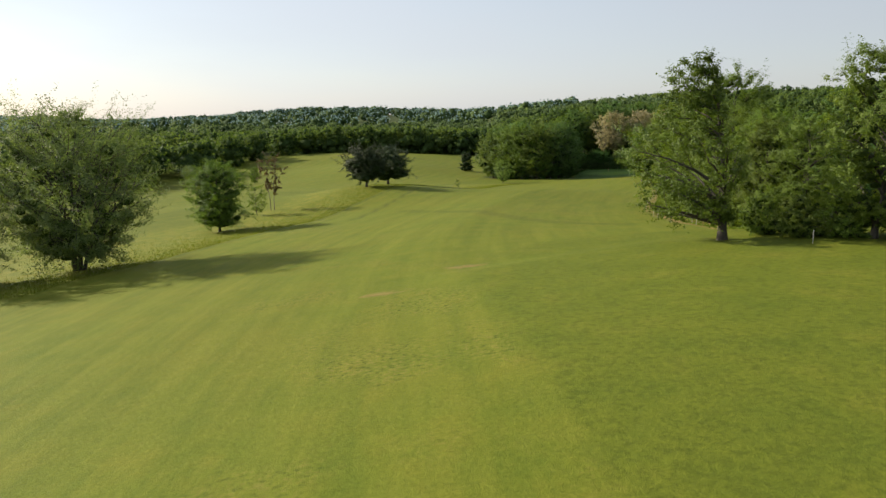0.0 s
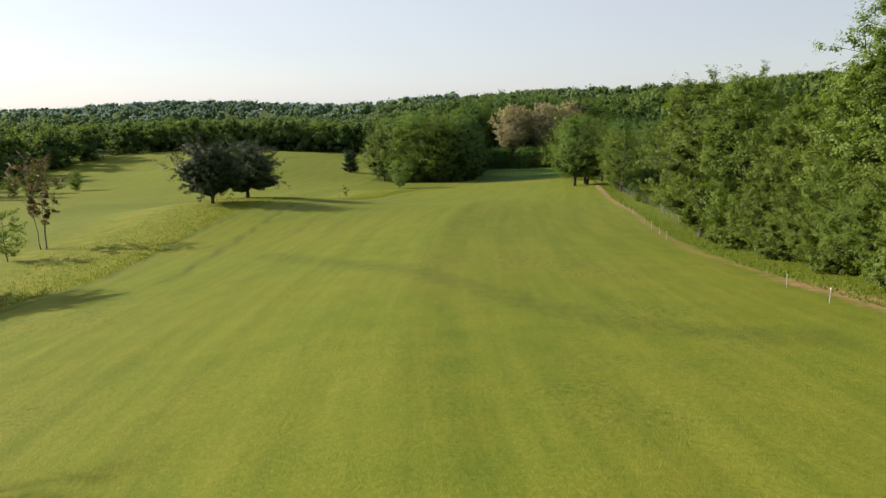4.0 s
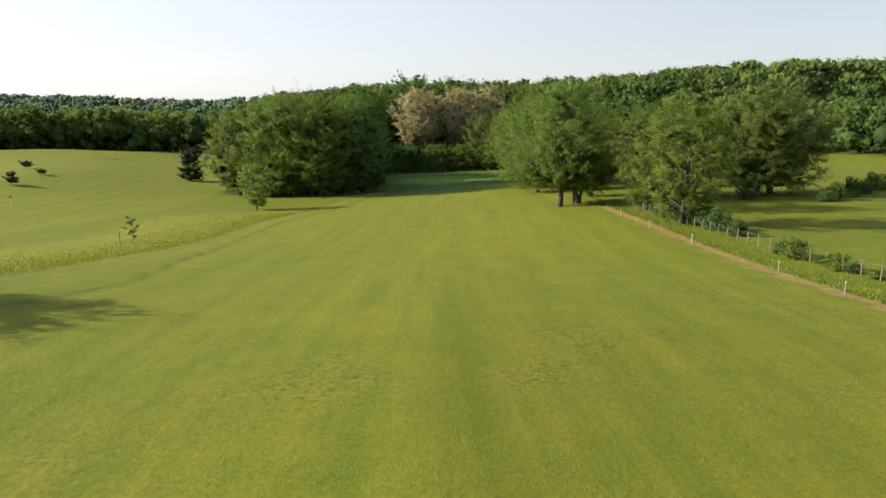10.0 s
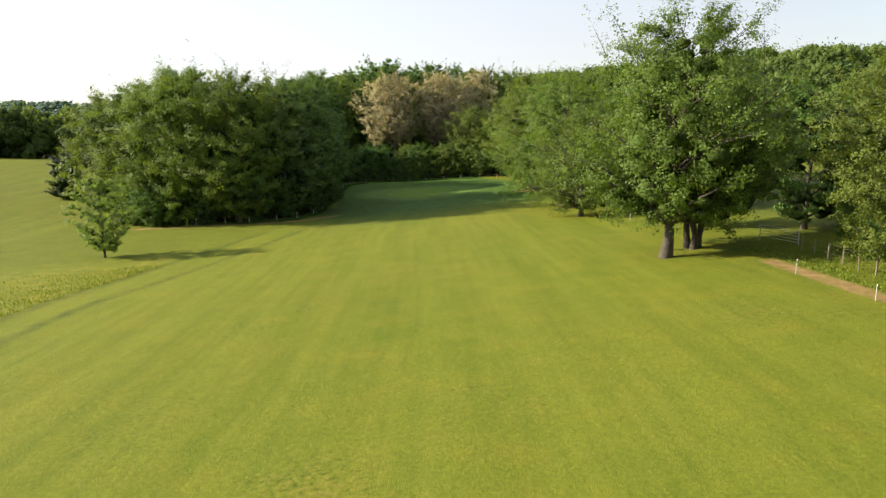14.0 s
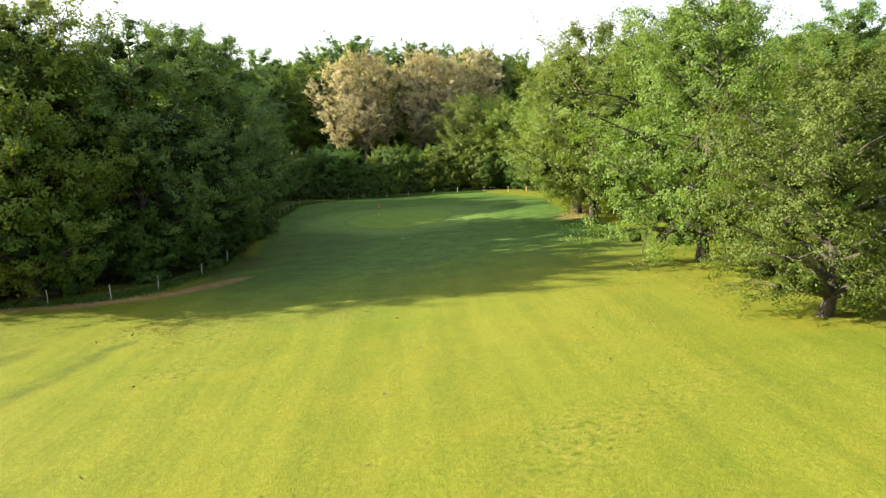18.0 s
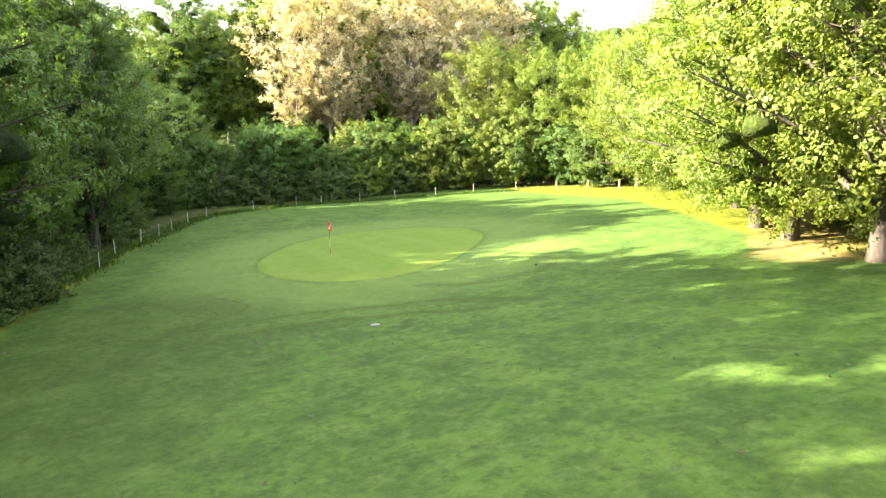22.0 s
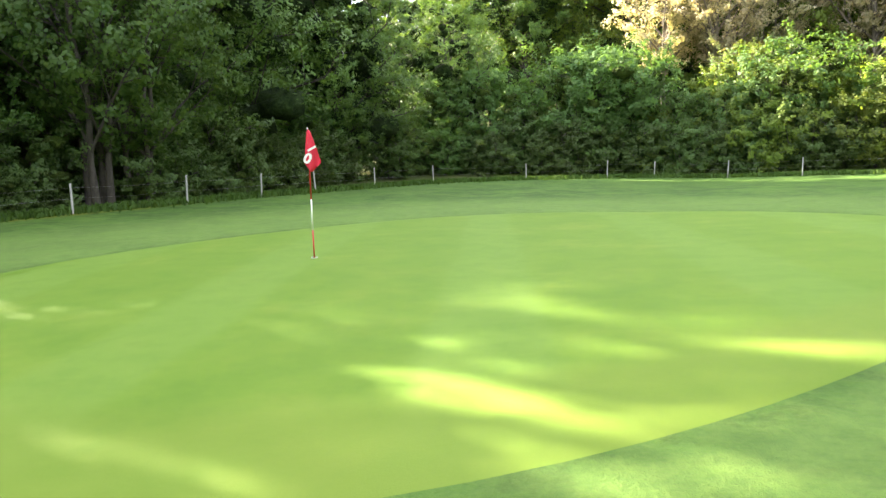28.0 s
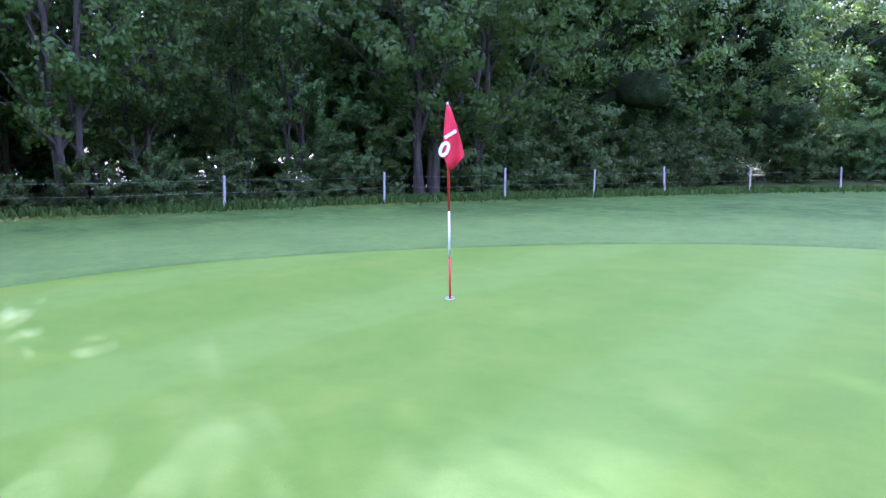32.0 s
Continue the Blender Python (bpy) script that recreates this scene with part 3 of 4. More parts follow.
def lumps(rng, mids, radii, squash=0.75, k=7, j=5):
    """A knobbly closed lump at every middle, all at once."""
    th, ph = np.linspace(0, 2 * math.pi, k + 1)[:-1], np.linspace(-1.4, 1.45, j)
    T, P = np.meshgrid(th, ph)
    unit = np.stack([np.cos(T) * np.cos(P), np.sin(T) * np.cos(P), np.sin(P) * squash], -1).reshape(-1, 3)
    r = radii[:, None, None] * rng.uniform(0.7, 1.12, (len(mids), k * j, 1))
    co = (mids[:, None] + unit * r).reshape(-1, 3)
    i = np.arange(k * j).reshape(j, k)
    q = np.stack([i[:-1], np.roll(i, -1, 1)[:-1], np.roll(i, -1, 1)[1:], i[1:]], -1).reshape(-1, 4)
    return co, (q + np.arange(len(mids))[:, None, None] * k * j).reshape(-1, 4)


def turned(d, a):
    """Directions turned about the upright by angles a."""
    c, s_ = np.cos(a), np.sin(a)
    return np.stack([d[..., 0] * c - d[..., 1] * s_, d[..., 0] * s_ + d[..., 1] * c, d[..., 2]], -1)


def make_tree(name, seed, height, base, radius, shape, leaf, bark, limbs=40, secs=8, twigs=5, leaves=20, size=0.11, trunk=0.3, lean=0.5,
              stems=1, rise=0.6, droop=0.0, loose=1.0, label="", core=0.0, shift=0.0, lobe=0.7, fork=0.3):
    """A tree grown from its stems: limbs reach the crown's outline, carry side branches and twigs, and the twigs carry leaf sprays."""
    rng = np.random.default_rng(seed)
    root = new(name)
    tco, tfa = [], []

    def add(path, radii, sides):
        v, f = tube(path, radii, sides)
        o = len(tco)
        tco.extend(v)
        tfa.extend([tuple(i + o for i in q) for q in f])
    spines = []
    top = height * 0.9
    for st in range(stems):
        a = 2 * math.pi * st / stems + seed
        out = np.array([math.cos(a), math.sin(a)])
        drift = out * (lean if stems == 1 else radius * fork) + np.array([shift * 0.6, 0])
        path = []
        for i in range(9):
            t = i / 8
            wob = rng.normal(size=2) * 0.025 * radius * (0 < t < 1)
            p = (out * 0.35 * (stems > 1)) + drift * t**1.4 + wob
            path.append((p[0], p[1], -0.4 + (top + 0.4) * t))
        rr_ = trunk / math.sqrt(stems)
        add(path, [rr_ * (1.45 if i == 0 else (1 - 0.9 * i / 8)) for i in range(9)], 9)
        spines.append(np.array(path))
    # limbs
    up = np.clip((np.arange(limbs) + rng.uniform(0.1, 0.9, limbs)) / limbs, 0, 1)
    az = np.arange(limbs) * 2.399963 + rng.uniform(-0.35, 0.35, limbs)
    env = np.interp(up, *zip(*PROFILE[shape])) * radius * np.clip(lobed(rng, az, up, lobe), 0.45, 1.3)
    reach = env * np.where(rng.random(limbs) < 0.25, rng.uniform(0.4, 0.7, limbs), rng.uniform(0.78, 1.0, limbs))
    end = np.stack([reach * np.cos(az) + shift, reach * np.sin(az), base + (height - base) * (0.04 + 0.9 * up)], -1)
    zs = np.clip(end[:, 2] - reach * rise * rng.uniform(0.6, 1.3, limbs), max(0.09 * height, min(base * 0.8, 0.3 * height)), top * 0.93)
    fr = (zs + 0.4) / (top + 0.4)
    start = np.array([[np.interp(f, np.linspace(0, 1, 9), spines[i % stems][:, k]) for k in range(3)] for i, f in enumerate(fr)])
    span = np.linalg.norm(end - start, axis=1)
    bend = (start + end) / 2 + np.stack([np.zeros(limbs), np.zeros(limbs), 0.12 * span], -1) + rng.normal(size=(limbs, 3)) * 0.06 * span[:, None]
    for p0, p1, p2, f in zip(start, bend, end, fr):
        r0 = max(0.03, trunk / math.sqrt(stems) * (1 - 0.88 * f) * 0.6)
        add([p0, p0 * 0.4 + p1 * 0.5 + p2 * 0.1, p0 * 0.1 + p1 * 0.5 + p2 * 0.4, p2], [r0, r0 * 0.75, r0 * 0.45, 0.012], 5)
    # side branches
    t = np.linspace(0.32, 1.0, secs) + rng.uniform(-0.05, 0.05, (limbs, secs))
    t = np.clip(t, 0.2, 1)[..., None]
    s0 = start[:, None] * (1 - t) ** 2 + bend[:, None] * 2 * t * (1 - t) + end[:, None] * t**2
    d = (end - start) / span[:, None]
    d[:, 2] *= 0.45
    d = np.broadcast_to(d[:, None], (limbs, secs, 3))
    side = np.where(np.arange(secs) % 2 == 0, 1, -1) * rng.uniform(0.5, 1.15, (limbs, secs))
    side[:, -1] *= 0.15
    d = turned(d, side) + rng.normal(size=d.shape) * np.array([0.18, 0.18, 0.5]) + np.array([0, 0, 0.16 - droop])
    ln = (0.36 * span[:, None] * (1.15 - 0.55 * t[..., 0]) * rng.uniform(0.7, 1.25, (limbs, secs)) + 0.06 * radius)[..., None]
    s1 = s0 + d * ln
    # twigs
    q = np.linspace(0.25, 1.0, twigs)[:, None] + rng.uniform(-0.08, 0.08, (limbs, secs, twigs, 1))
    w0 = s0[:, :, None] + (s1 - s0)[:, :, None] * q
    side = np.where(np.arange(twigs) % 2 == 0, 1, -1) * rng.uniform(0.3, 1.2, (limbs, secs, twigs))
    dw = turned(np.broadcast_to(d[:, :, None], w0.shape), side) + rng.normal(size=w0.shape) * np.array([0.35, 0.35, 0.5]) + np.array([0, 0, -droop])
    lw = (0.27 * ln[:, :, None] + 0.02 * radius) * rng.uniform(0.6, 1.3, (limbs, secs, twigs, 1))
    w1 = w0 + dw * lw
    # leaf sprays
    k = rng.uniform(0.05, 1.1, (limbs, secs, twigs, leaves, 1))
    sig = loose * (0.014 * radius + 0.06)
    c = w0[..., None, :] + (w1 - w0)[..., None, :] * k + rng.normal(size=(limbs, secs, twigs, leaves, 3)) * sig * np.array([1, 1, 0.75]) - np.array([0, 0, 1.0]) * droop * k * 0.8
    hub = np.array([shift, 0, base + (height - base) * 0.4])
    puff = c - (s0 * 0.35 + s1 * 0.65)[:, :, None, None]
    puff /= np.linalg.norm(puff, axis=-1, keepdims=True) + 0.05
    nn = rng.normal(size=c.shape) * 0.38 + puff * 0.75 + (c - hub) / radius * 0.5 + np.array([0, 0, 0.25])
    c, nn = c.reshape(-1, 3), nn.reshape(-1, 3)
    ok = c[:, 2] > 0.06
    c, nn = c[ok], nn[ok]
    co, fa = cards(rng, c, nn, size * rng.uniform(0.6, 1.4, len(c)))
    inner = 0
    if core:
        mids = np.concatenate([start * 0.35 + end * 0.65, start * 0.6 + end * 0.4])
        bc, bf = lumps(rng, mids, core * np.minimum(radius * 0.42, 0.25 + np.tile(reach, 2) * 0.4) * rng.uniform(0.6, 1.1, len(mids)), 0.6)
        inner = len(bf)
        co, fa = np.concatenate([bc, co]), np.concatenate([bf, fa + len(bc)])
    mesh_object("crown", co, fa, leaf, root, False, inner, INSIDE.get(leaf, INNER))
    if size < 0.2:
        for a, b, r in zip(s0.reshape(-1, 3), s1.reshape(-1, 3), ln.ravel()):
            add([a, a * 0.5 + b * 0.5 + np.array([0, 0, 0.04 * r]), b], [0.008 + 0.012 * r, 0.006 + 0.007 * r, 0.004], 3)
    mesh_object("trunk", np.array([tuple(v) for v in tco]), np.array(tfa), bark, root)
    return tagged(root, label, "tree")


def stand(root, x, y, scale=1.0, turn=0.0, sink=0.15, wide=1.0):
    root.matrix_basis = Matrix.Translation((x, y, gz(x, y) - sink)) @ Matrix.Rotation(turn, 4, "Z") @ Matrix.Diagonal((scale * wide, scale * wide, scale, 1))
    return root


def place(proto, x, y, scale=1.0, turn=0.0, sink=0.15, wide=1.0, label=""):
    m = Matrix.Translation((x, y, gz(x, y) - sink)) @ Matrix.Rotation(turn, 4, "Z") @ Matrix.Diagonal((scale * wide, scale * wide, scale, 1))
    ob = copy_thing(proto, m)
    ob.matrix_basis = m
    if label:
        tagged(ob, label)
    return ob
# single trees
oak = stand(make_tree("oak_tree", 3, 17.5, 3.2, 8.2, "round", LEAF_OAK, BARK, 50, 9, 6, 25, 0.086, 0.4, -1.6, core=0.3, rise=0.7, shift=0.8, label="tall spreading green oak with a leaning dark trunk on mown grass"), 60.2, 215.8, 1.0, 0.4)
low_oak = stand(make_tree("oak_tree", 4, 13.0, 2.6, 7.2, "dome", LEAF_OAK, BARK, 42, 8, 6, 20, 0.1, 0.46, 0.6, 3, core=0.45, label="dark many-stemmed oak beside the leaning oak"), 64.0, 217.4)
broad = stand(make_tree("broadleaf_tree", 5, 17, 1.3, 7.0, "oval", LEAF_BRIGHT, BARK, 50, 9, 6, 23, 0.085, 0.34, 0.6, core=0.22, label="fresh green broadleaf tree with layered foliage"), 61.5, 189.8, 0.8, 0.0, 0.15, 1.05)
dense = stand(make_tree("woodland_tree", 8, 22, 1.0, 7.0, "oval", LEAF_DARK, BARK, 54, 8, 6, 21, 0.1, 0.36, 0.6, core=0.45, label="tall dark green woodland tree in a dense stand"), 26, 289)
filler = make_tree("woodland_tree", 9, 20, 1.0, 7.0, "dome", LEAF_DARK, BARK, 30, 6, 4, 14, 0.22, 0.36, 0.6, core=0.55, label="dark green tree deep in the wood")
stand(filler, 40, 303)
acacia = stand(make_tree("acacia_tree", 12, 19, 0.7, 6.4, "tall", LEAF_BRIGHT, BARK, 50, 8, 6, 21, 0.1, 0.3, 0.8, rise=0.9, core=0.4, label="tall light green acacia with layered foliage"), 38.6, 117, 0.92, 0, 0.15, 1.15)
blossom = stand(make_tree("blossom_tree", 15, 25, 6.5, 6.2, "oval", LEAF_BLOSSOM, BARK_PALE, 50, 7, 5, 19, 0.11, 0.26, 0.7, rise=1.0, lobe=1.1, label="tall tree covered with faded cream-brown blossom"), 90, 370, 1.0)
shrub = stand(make_tree("shrub", 18, 3.6, 0.05, 2.6, "skirt", LEAF_SHRUB, BARK, 26, 6, 5, 14, 0.075, 0.07, 0.2, 3, core=0.5, label="bushy green undergrowth shrub at the wood's edge"), 55, 322)
thicket = stand(make_tree("hazel_shrub", 19, 7.0, 0.1, 3.6, "oval", LEAF_EDGE, BARK, 34, 7, 5, 15, 0.09, 0.1, 0.2, 4, core=0.4, label="tall leafy hazel thicket under the trees"), 53, 330)
elder = stand(make_tree("elder_shrub", 20, 5.2, 0.1, 3.2, "dome", LEAF_BRIGHT, BARK, 30, 6, 5, 15, 0.085, 0.09, 0.2, 3, core=0.4, label="rounded light green elder bush at the wood's foot"), 92, 349)
oak2 = stand(make_tree("oak_tree", 23, 17, 1.0, 8.0, "skirt", LEAF_OAK, BARK, 56, 9, 6, 25, 0.08, 0.4, 0.9, rise=0.5, droop=0.1, core=0.2, label="large oak with low branches hanging over the grass"), 71.2, 245, 0.72)
willow = stand(make_tree("willow_tree", 27, 17.5, 1.2, 8.8, "round", LEAF_WILLOW, BARK, 76, 9, 6, 20, 0.09, 0.4, 0.5, 5, rise=1.1, loose=0.95, lobe=0.3, core=0.25, label="big rounded grey-green willow standing in long grass"), -40.2, 76, 1.06)
round_tree = stand(make_tree("lime_tree", 31, 11.5, 0.8, 5.0, "round", LEAF_OAK, BARK, 52, 7, 6, 18, 0.085, 0.2, 0.1, loose=1.2, lobe=0.2, core=0.45, label="compact round-headed green tree on the fairway's rim"), -36, 111)
small_tree = stand(make_tree("maple_tree", 33, 8.6, 0.7, 3.1, "oval", LEAF_MAPLE, BARK, 32, 6, 5, 15, 0.09, 0.14, 0.1, lobe=0.4, core=0.25, label="small light green tree at the rough's edge"), 20.0, 253)
pine = stand(make_tree("umbrella_pine", 36, 9.4, 2.2, 5.6, "umbrella", LEAF_PINE, BARK, 40, 7, 6, 22, 0.09, 0.3, 0.8, rise=0.8, core=0.7, label="dark umbrella pine with a low spreading crown"), -17.7, 157.5)
place(pine, -14.2, 171, 1.0, 2.1, wide=1.2)
wispy = stand(make_tree("eucalyptus_tree", 39, 11.0, 3.6, 2.8, "round", LEAF_RUSTY, BARK_PALE, 14, 4, 4, 20, 0.11, 0.13, 1.2, 3, rise=1.4, fork=0.4, label="sparse rusty-leaved tree with thin pale stems"), -33.6, 136)
young = stand(make_tree("young_tree", 41, 6.2, 0.8, 2.3, "oval", LEAF_BRIGHT, BARK, 18, 5, 4, 9, 0.09, 0.07, 0.1, lobe=0.4, label="slender young tree with thin light green foliage"), -35.2, 130)
snag = stand(make_tree("walnut_tree", 44, 13.2, 1.1, 4.3, "spire", LEAF_OAK, BARK, 40, 7, 6, 15, 0.085, 0.32, 0.3, shift=-2.4, rise=0.9, lobe=0.5, label="leaning walnut tree with thin top branches and dark trunk"), 20.6, 48.6)
conifer = stand(make_tree("cypress_tree", 46, 9, 0.2, 2.8, "skirt", LEAF_PINE, BARK, 34, 6, 5, 14, 0.1, 0.2, 0.1, lobe=0.1, core=0.9, label="dark cone-shaped conifer at the wood's corner"), 8.0, 322, 1.0, 0, 0.15, 1.2)
pole_tree = stand(make_tree("hornbeam_tree", 48, 19, 2.6, 4.6, "tall", LEAF_EDGE, BARK, 40, 7, 5, 18, 0.1, 0.26, 0.9, 4, rise=1.3, label="slim many-stemmed woodland tree with bare lower trunks"), 50, 307)
rnd = random.Random(7)


def row(protos, spots, lo=0.85, hi=1.1):
    for x, y in spots:
        k = rnd.choice(protos)
        place(k, x, y, rnd.uniform(lo, hi), rnd.uniform(0, 6.28))


place(willow, -50.5, 69, 0.82, 1.0)
# light bushes before the valley woods
row([broad], [(-95, 258), (-92, 270), (-88, 277), (-84, 262), (-79, 283), (-100, 268)], 0.38, 0.5)
# behind the walnut tree
place(acacia, 28.6, 44.5, 0.68, 0.3)
row([elder], [(25.5, 47.5), (28, 46), (31, 43), (26.5, 51), (24, 50.5)], 0.45, 0.65)
row([elder], [(39, 114), (40.5, 119.5), (37.5, 111), (42, 122)], 0.45, 0.7)
# the leaning oak's neighbours and the pasture's trees
place(broad, 65.8, 202.5, 0.76, 2.2)
place(oak2, 97, 214, 1.0, 3.1, wide=1.15, label="broad dark oak standing in the pasture")
place(low_oak, 90, 210, 1.15, 4.0, label="dark rounded oak standing in the pasture")
place(oak2, 82, 216, 0.85, 0.7)
place(filler, 77, 219, 0.65, 1.0)
row([thicket], [(71, 209), (75, 208), (79, 210), (69, 206), (85, 206)], 0.4, 0.6)
place(broad, 72, 227, 0.85, 5.0)
# the belt of trees along the right side of the hole's start
row([acacia, broad], [(30.5, 57), (31.5, 66)], 0.55, 0.6)
row([acacia, broad], [(33.5, 75), (35, 84), (37.5, 93), (38.5, 102)], 0.7, 0.8)
place(acacia, 36.5, 89, 1.0, 0.4)
place(acacia, 41, 97, 0.85, 2.4)
row([filler], [(40, 70), (44, 86), (47, 100), (50, 74), (56, 92), (46, 108)], 0.6, 0.68)
place(filler, 39, 60, 0.5, 1.0)
row([broad, acacia], [(28.8, 61), (29.8, 69), (31.2, 77), (32.8, 86), (34.2, 94), (35.2, 101), (30, 65), (31.8, 81), (33.6, 90)], 0.38, 0.55)
row([elder], [(28.4, 65), (29.4, 73), (31.4, 82), (33.4, 90), (34.5, 98), (36, 105), (27.8, 57)], 0.55, 0.8)
place(acacia, 38, 109, 0.88, 1.3)
place(low_oak, 46, 129, 1.02, 1.3, wide=1.1, label="broad dark oak with a low limb by the fence")
# right side nearer the green
place(oak2, 76.8, 258.5, 1.05, 2.6, wide=0.9)
place(oak, 86, 270, 1.08, 2.6)
place(broad, 82, 242, 0.78, 3.6)
row([dense], [(92, 262), (97, 248), (103, 262)], 0.72, 0.82)
row([filler], [(99, 276), (104, 290), (108, 306), (112, 322), (118, 296), (112, 270), (120, 336), (98, 284), (122, 312)], 0.85, 1.0)
place(broad, 88.9, 288.5, 1.28, 4.4)
place(broad, 91.3, 295, 1.15, 1.1)
place(oak2, 93.5, 299, 1.08, 5.2)
place(broad, 99, 306, 1.05, 2.6)
place(oak2, 105, 317, 1.05, 0.9)
place(broad, 109, 329, 1.0, 4.9)
row([shrub], [(98, 296), (101, 301), (104, 311), (108, 322)], 0.5, 0.8)
# wood on the left side of the green
row([dense], [(23, 297), (30, 288), (36.5, 281.5), (42.5, 285), (46, 293), (48, 300), (50.5, 304.5), (53, 329), (52, 337), (55, 346), (55, 335)], 0.95, 1.08)
row([broad], [(24, 286), (29, 281.5), (35.5, 279.5)], 1.22, 1.34)
place(broad, 19, 293, 1.15, 0.9)
place(dense, 58.5, 345, 0.8, 1.0)
place(dense, 64, 354, 0.62, 1.0)
place(dense, 60, 364, 0.8, 2.0)
row([dense], [(50, 343), (47, 329)], 1.0, 1.15)
place(filler, 56, 356, 0.7, 2.0)
place(filler, 57, 363, 0.95, 1.0)
row([pole_tree], [(52, 309), (55, 311.5), (49, 310.8), (48, 307.5), (57, 323), (51, 323), (57.5, 325), (53, 323.5), (46, 321), (47, 306)], 0.85, 1.05)
row([thicket], [(40, 309), (39, 314), (41, 319), (38, 322), (35, 312), (36, 317)], 0.7, 0.9)
row([thicket], [(46, 309), (44.5, 313), (46.5, 317), (48, 321), (43, 307), (51, 325)], 0.6, 0.85)
row([pole_tree], [(43, 311), (41, 315), (44, 318), (39, 312), (42, 322), (38, 318)], 0.8, 1.0)
place(pole_tree, 53.5, 314, 0.74, 1.2)
row([pole_tree], [(53.5, 317.5), (54.5, 319), (46, 318.5)], 0.45, 0.58)
row([dense], [(40, 326), (30, 300)], 0.9, 1.1)
row([thicket], [(49, 326), (50, 331), (48, 335), (51, 340), (46, 327), (52, 334), (49.5, 337)], 0.75, 1.0)
row([thicket], [(62, 345), (60, 348.5), (64.5, 349), (58, 343)], 0.5, 0.7)
row([filler], [(20, 292), (30, 294), (38, 294), (51, 350), (45, 332), (47, 338), (43, 299), (24, 305), (32, 328)], 1.0, 1.15)
row([shrub], [(53.6 + 0.25 * i + rnd.uniform(-0.5, 0.5), 303 + 1.7 * i) for i in range(24) if not 3 <= i <= 12], 0.7, 1.1)
row([shrub], [(55 + 0.25 * i + rnd.uniform(-1.5, 0.5), 308 + 1.9 * i) for i in range(8)], 0.3, 0.5)
row([thicket], [(50 + 0.33 * i + rnd.uniform(-1, 1), 296 + 3.4 * i) for i in range(16) if not 4 <= i <= 7], 0.75, 1.1)
row([thicket], [(21, 286), (24, 281.5), (27.5, 281), (31, 281), (38, 281), (43, 283), (47, 287), (50, 293)], 0.65, 0.9)
# end of the hole
row([blossom], [(81, 367), (85.5, 366), (98, 366.5), (102.5, 368), (107.5, 366), (112, 368)], 0.98, 1.12)
place(acacia, 92.5, 373, 1.25, 0.7)
row([elder, thicket, small_tree], [(75, 354), (79.5, 353), (84, 353.5), (88.5, 353), (93, 353.5), (97.5, 351.5), (101.5, 349), (86, 356), (95.5, 355)], 0.7, 1.35)
place(small_tree, 95, 350.5, 1.05, 0.5)
place(small_tree, 99.5, 348.5, 1.2, 1.5)
place(small_tree, 103, 345, 1.1, 2.5)
place(small_tree, 88, 352.5, 0.9, 3.5)
row([filler, broad], [(74 + 5.5 * i + rnd.uniform(-2, 2), 391 + rnd.uniform(-3, 4)) for i in range(12)], 1.22, 1.44)
row([dense, filler, broad], [(60 + 5.5 * i + rnd.uniform(-2, 2), 378 + rnd.uniform(-3, 6)) for i in range(14)], 1.2, 1.42)
row([broad], [(103, 352), (108, 345), (112, 338)], 0.95, 1.1)
row([thicket], [(104, 345), (107.5, 340.5), (110, 335.5), (112, 330), (107, 334), (104, 349)], 0.8, 1.1)
row([filler], [(119, 348), (117, 356), (124, 338), (110, 354)], 0.9, 1.1)
row([shrub], [(62 + 1.9 * i, 350 + rnd.uniform(-0.8, 1.2)) for i in range(21)], 0.7, 1.1)
row([thicket, elder, thicket], [(64 + 3.4 * i, 353.5 + rnd.uniform(-1.2, 1.6)) for i in range(12)], 0.7, 1.35)
row([elder], [(79, 350.5), (85.5, 350), (97, 347.5), (101.5, 345)], 0.6, 0.95)
# overgrown bank in the pasture and scrub along the post fence
row([shrub, elder], [(92 + 1.7 * i, 199 + 0.85 * i + rnd.uniform(-2.4, 2.4)) for i in range(32)], 0.25, 0.6)
row([elder, shrub], [(49.2 + 0.27 * i + rnd.uniform(-0.3, 0.6), 139 + 1.25 * i) for i in range(26) if i % 5 != 2], 0.18, 0.4)
row([shrub], [(60.5 + 0.3 * i + rnd.uniform(0, 1), 180 + 1.5 * i) for i in range(12)], 0.4, 0.7)


